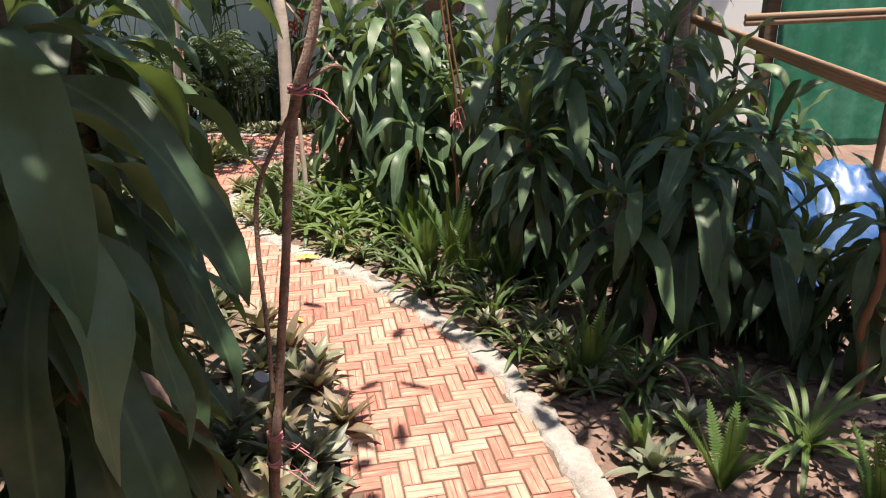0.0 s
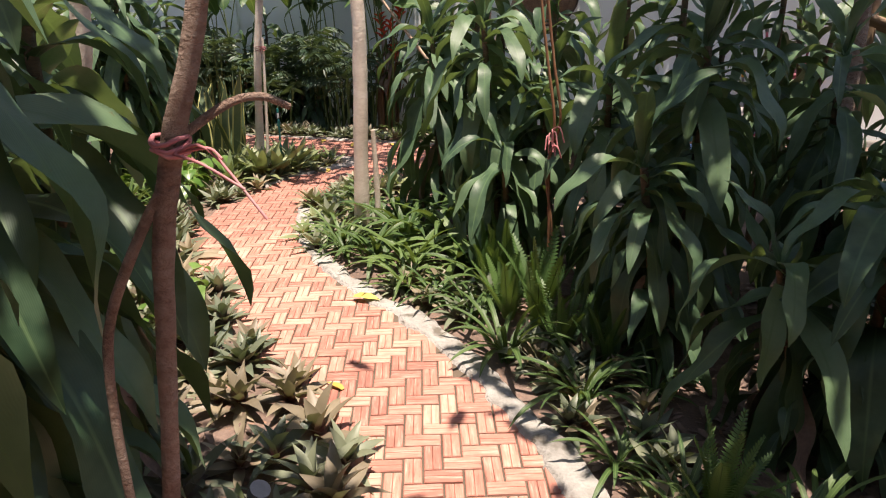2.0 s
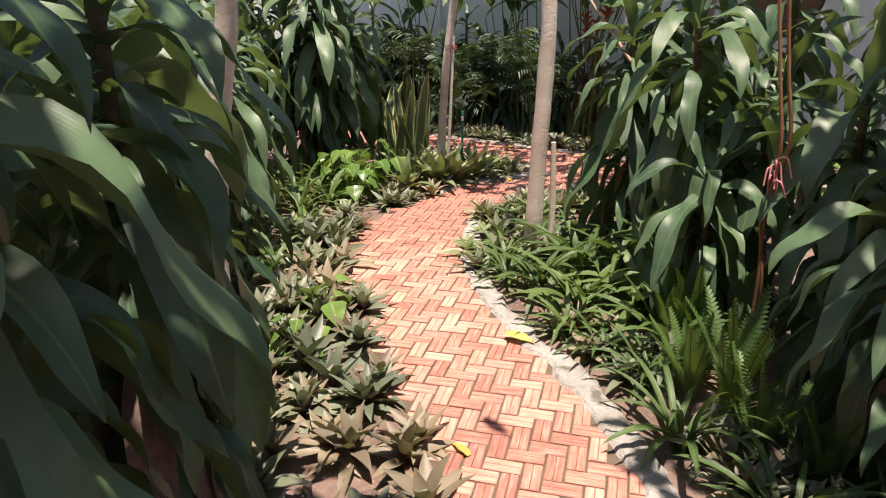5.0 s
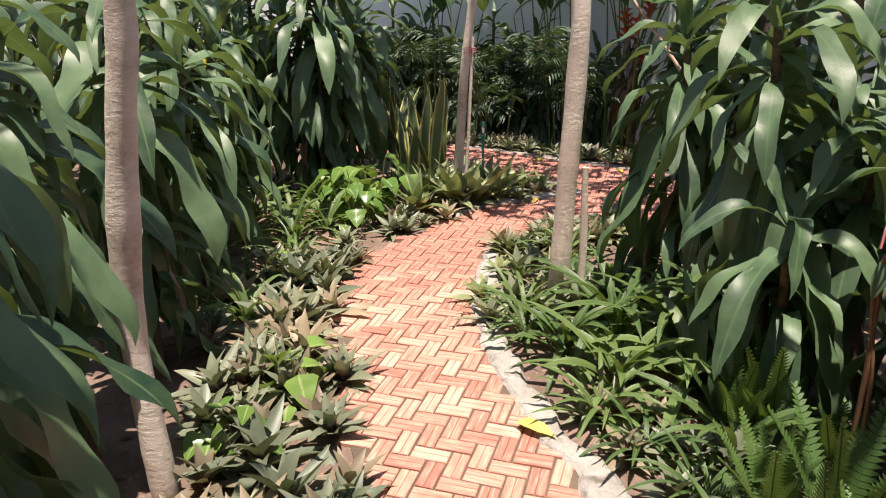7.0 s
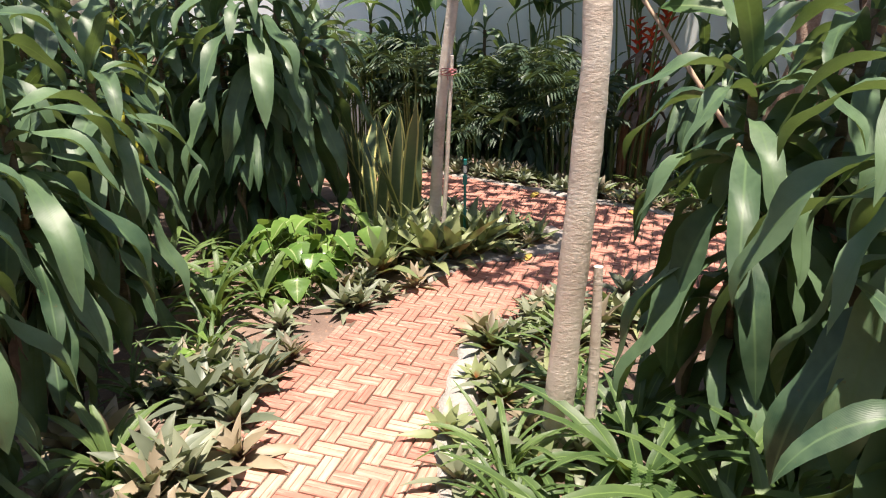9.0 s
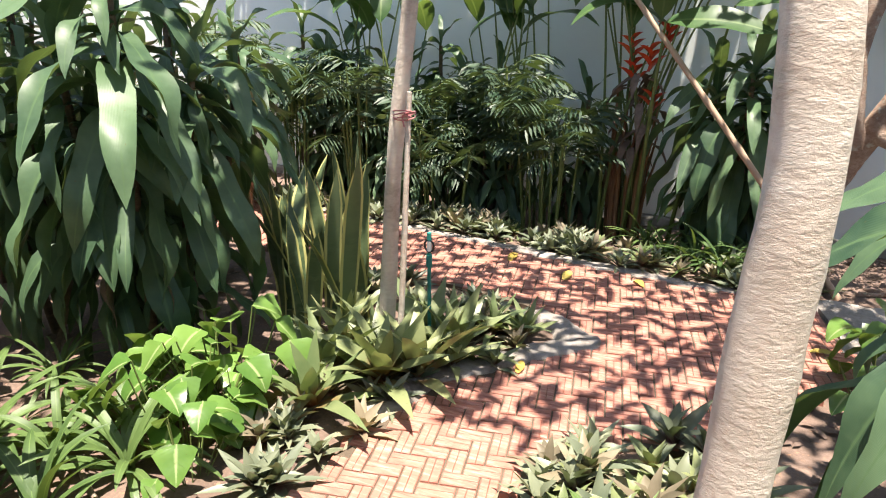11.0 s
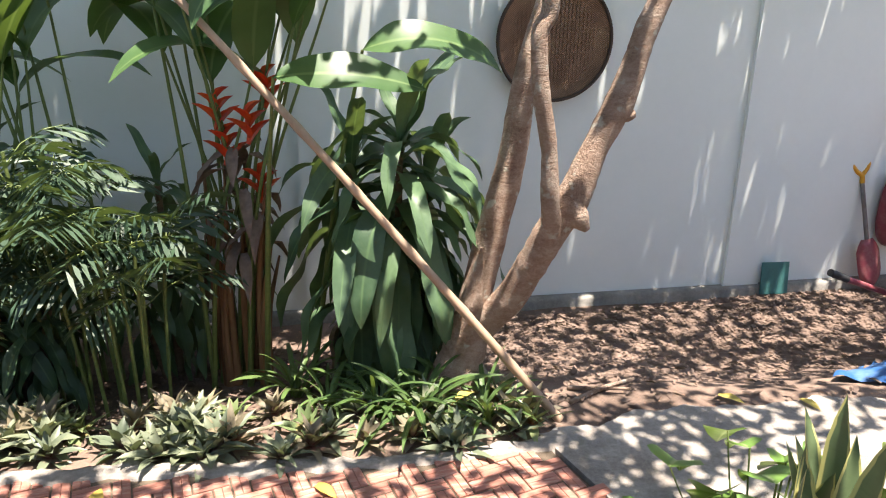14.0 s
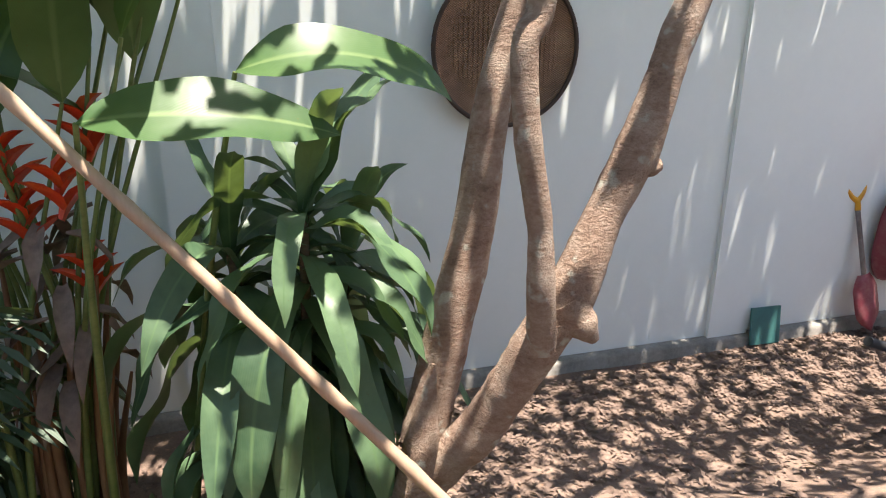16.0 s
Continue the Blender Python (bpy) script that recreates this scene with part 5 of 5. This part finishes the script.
def red_stem():
    ob = tagged(new("cane_plant"), "bare reddish brown jointed cane with a few leaves", "plant")
    ob.location = (1.74, 2.58, ground_z(1.74, 2.58))
    s = Shape()
    s.tube([(0.02 * math.sin(i * 0.5), 0, 0.04 * i - 0.03) for i in range(21)], [0.016 + 0.004 * (i % 2) for i in range(21)], 8, 0.08)
    part("cane", s.mesh("red_cane", REDCANE), ob)
    for k, (turn, z) in enumerate(((150, 0.76), (200, 0.78), (40, 0.76))):
        part("leaf", CORN["arch"][k], ob, pose(0, 0, z, 0, 0, turn) @ Matrix.Scale(0.3, 4))


red_stem()


# ---- litter ----
def litter(name, count, where, size, mat, label, lift=0.004):
    s = Shape()
    done = 0
    while done < count:
        x, y = where()
        if inside(x, y, PATH) or inside(x, y, [(p.x, p.y) for p in outline]):
            continue
        k = size * low.uniform(0.5, 1.4)
        add_leaf(s, (x, y, ground_z(x, y) + lift + low.uniform(0, 0.012)), low.uniform(0, 6.28), k, k * low.uniform(0.35, 0.6), low.uniform(-6, 18), low.uniform(-24, 8), 2, low.uniform(-0.3, 0.7), 0, "lance", low.uniform(-1, 1), r=low)
        done += 1
    tagged(new(name, s.mesh(name, mat)), label, "litter", kind="stuff")


litter("leaf_litter", 12500, lambda: (low.uniform(-1.2, 2.8), 9.0 + 1.55 * low.betavariate(2.6, 1.0)), 0.034, DRY, "brown dry leaf litter along the foot of the wall")
litter("leaf_litter", 2600, lambda: (low.uniform(-6.0, -0.9), low.uniform(9.0, 10.5)), 0.055, DRY, "brown dry leaves under the wall bed")
litter("leaf_litter", 4200, lambda: (low.uniform(0.2, 2.6), low.uniform(1.2, 5.0)), 0.065, DRY, "brown dry leaves under the corn plants")
litter("leaf_litter", 2200, lambda: (low.uniform(-4.5, -0.3), low.uniform(0.8, 7.8)), 0.06, DRY, "brown dry leaves under the bed plants")
litter("leaf_litter", 350, lambda: (low.uniform(-0.9, 3.0), low.uniform(8.7, 9.6)), 0.06, DRY, "a few dry leaves on bare soil")

for x, y, z, k in [(-2.62, 8.6, 0.004, 0.16), (-2.2, 8.42, 0.004, 0.16), (-1.8, 8.6, 0.004, 0.13), (-0.78, 3.35, 0.004, 0.10), (-1.0, 4.28, 0.02, 0.17), (-0.85, 8.0, 0.004, 0.12), (-2.1, 7.2, 0.004, 0.12), (-1.05, 7.6, 0.004, 0.12), (0.2, 8.9, -0.02, 0.13), (0.55, 8.75, 0.0, 0.12), (-1.05, 9.0, 0.1, 0.16)]:
    s = Shape()
    add_leaf(s, (0, 0, 0), low.uniform(0, 6.28), k, k * 0.36, 12, -14, 5, 0.35, 0.1, "lance", 0.3, r=low)
    ob = tagged(new("fallen_leaf", s.mesh("fallen_leaf", YELLOW)), "fallen yellow leaf lying on the path", "leaf", "fallen yellow leaves")
    ob.location = (x, y, z)

# ---- bricks of the path ----
PITCH, LAY = 0.072, radians(11.0)


def brick_mesh():
    """A terracotta unit scored along its middle, with worn edges."""
    hx, hy, c, g = PITCH - 0.0035, PITCH / 2 - 0.004, 0.0035, 0.0022
    prof = [(-hy, -0.02), (-hy, 0.02 - c), (-hy + c, 0.02), (-g, 0.02), (0, 0.0145), (g, 0.02), (hy - c, 0.02), (hy, 0.02 - c), (hy, -0.02)]
    rows = [[(x, y * k, z - d if z > 0 else z) for y, z in prof] for x, k, d in ((-hx, 1.0, 0.04), (-hx, 1.0, c), (-hx + c, 1.0, 0.0), (hx - c, 1.0, 0.0), (hx, 1.0, c), (hx, 1.0, 0.04))]
    s = Shape()
    s.grid([list(reversed(r)) for r in rows])
    return s.mesh("brick", BRICK, False)


def lay_bricks():
    me, lay = brick_mesh(), random.Random(3)
    spots = []
    c, sn = math.cos(LAY), math.sin(LAY)
    for j in range(-90, 180):
        for k in range(-70, 70):
            for upright in (False, True):
                i = j + 4 * k + (3 if upright else 0)
                gx, gy = (i + 0.5, j + 1.0) if upright else (i + 1.0, j + 0.5)
                x, y = PITCH * (gx * c - gy * sn), PITCH * (gx * sn + gy * c)
                if -3 < y < 9.3 and -5.5 < x < 1.2 and inside(x, y, PATH):
                    spots.append((x, y, upright))
    near = sorted((q for q in spots if -2.6 < q[0] < 0.7 and 1.9 < q[1] < 8.9), key=lambda q: (q[1] > 4.3) + 0.001 * q[1] + (2 if q[0] < -2.3 else 0))
    chosen = set(near[:300])
    rest = Shape()
    verts, faces = [v.co.copy() for v in me.vertices], [tuple(p.vertices) for p in me.polygons]
    for q in spots:
        x, y, upright = q
        m = pose(x, y, -0.02 + lay.uniform(-0.0035, 0.0025), lay.uniform(-1.0, 1.0), lay.uniform(-0.8, 0.8), math.degrees(LAY) + (90 if upright else 0) + lay.uniform(-1.2, 1.2))
        if q in chosen:
            part("brick", me, path, m)
        else:
            k = len(rest.v)
            rest.v += [tuple(m @ v) for v in verts]
            for f in faces:
                rest.f.append(tuple(k + a for a in f))
                rest.uv += [(0.5, 0.5)] * len(f)
    ob = part("brickwork", rest.mesh("brickwork", BRICK, False), path, label="further bricks of the same path")
    tagged(ob, kind="stuff")


lay_bricks()
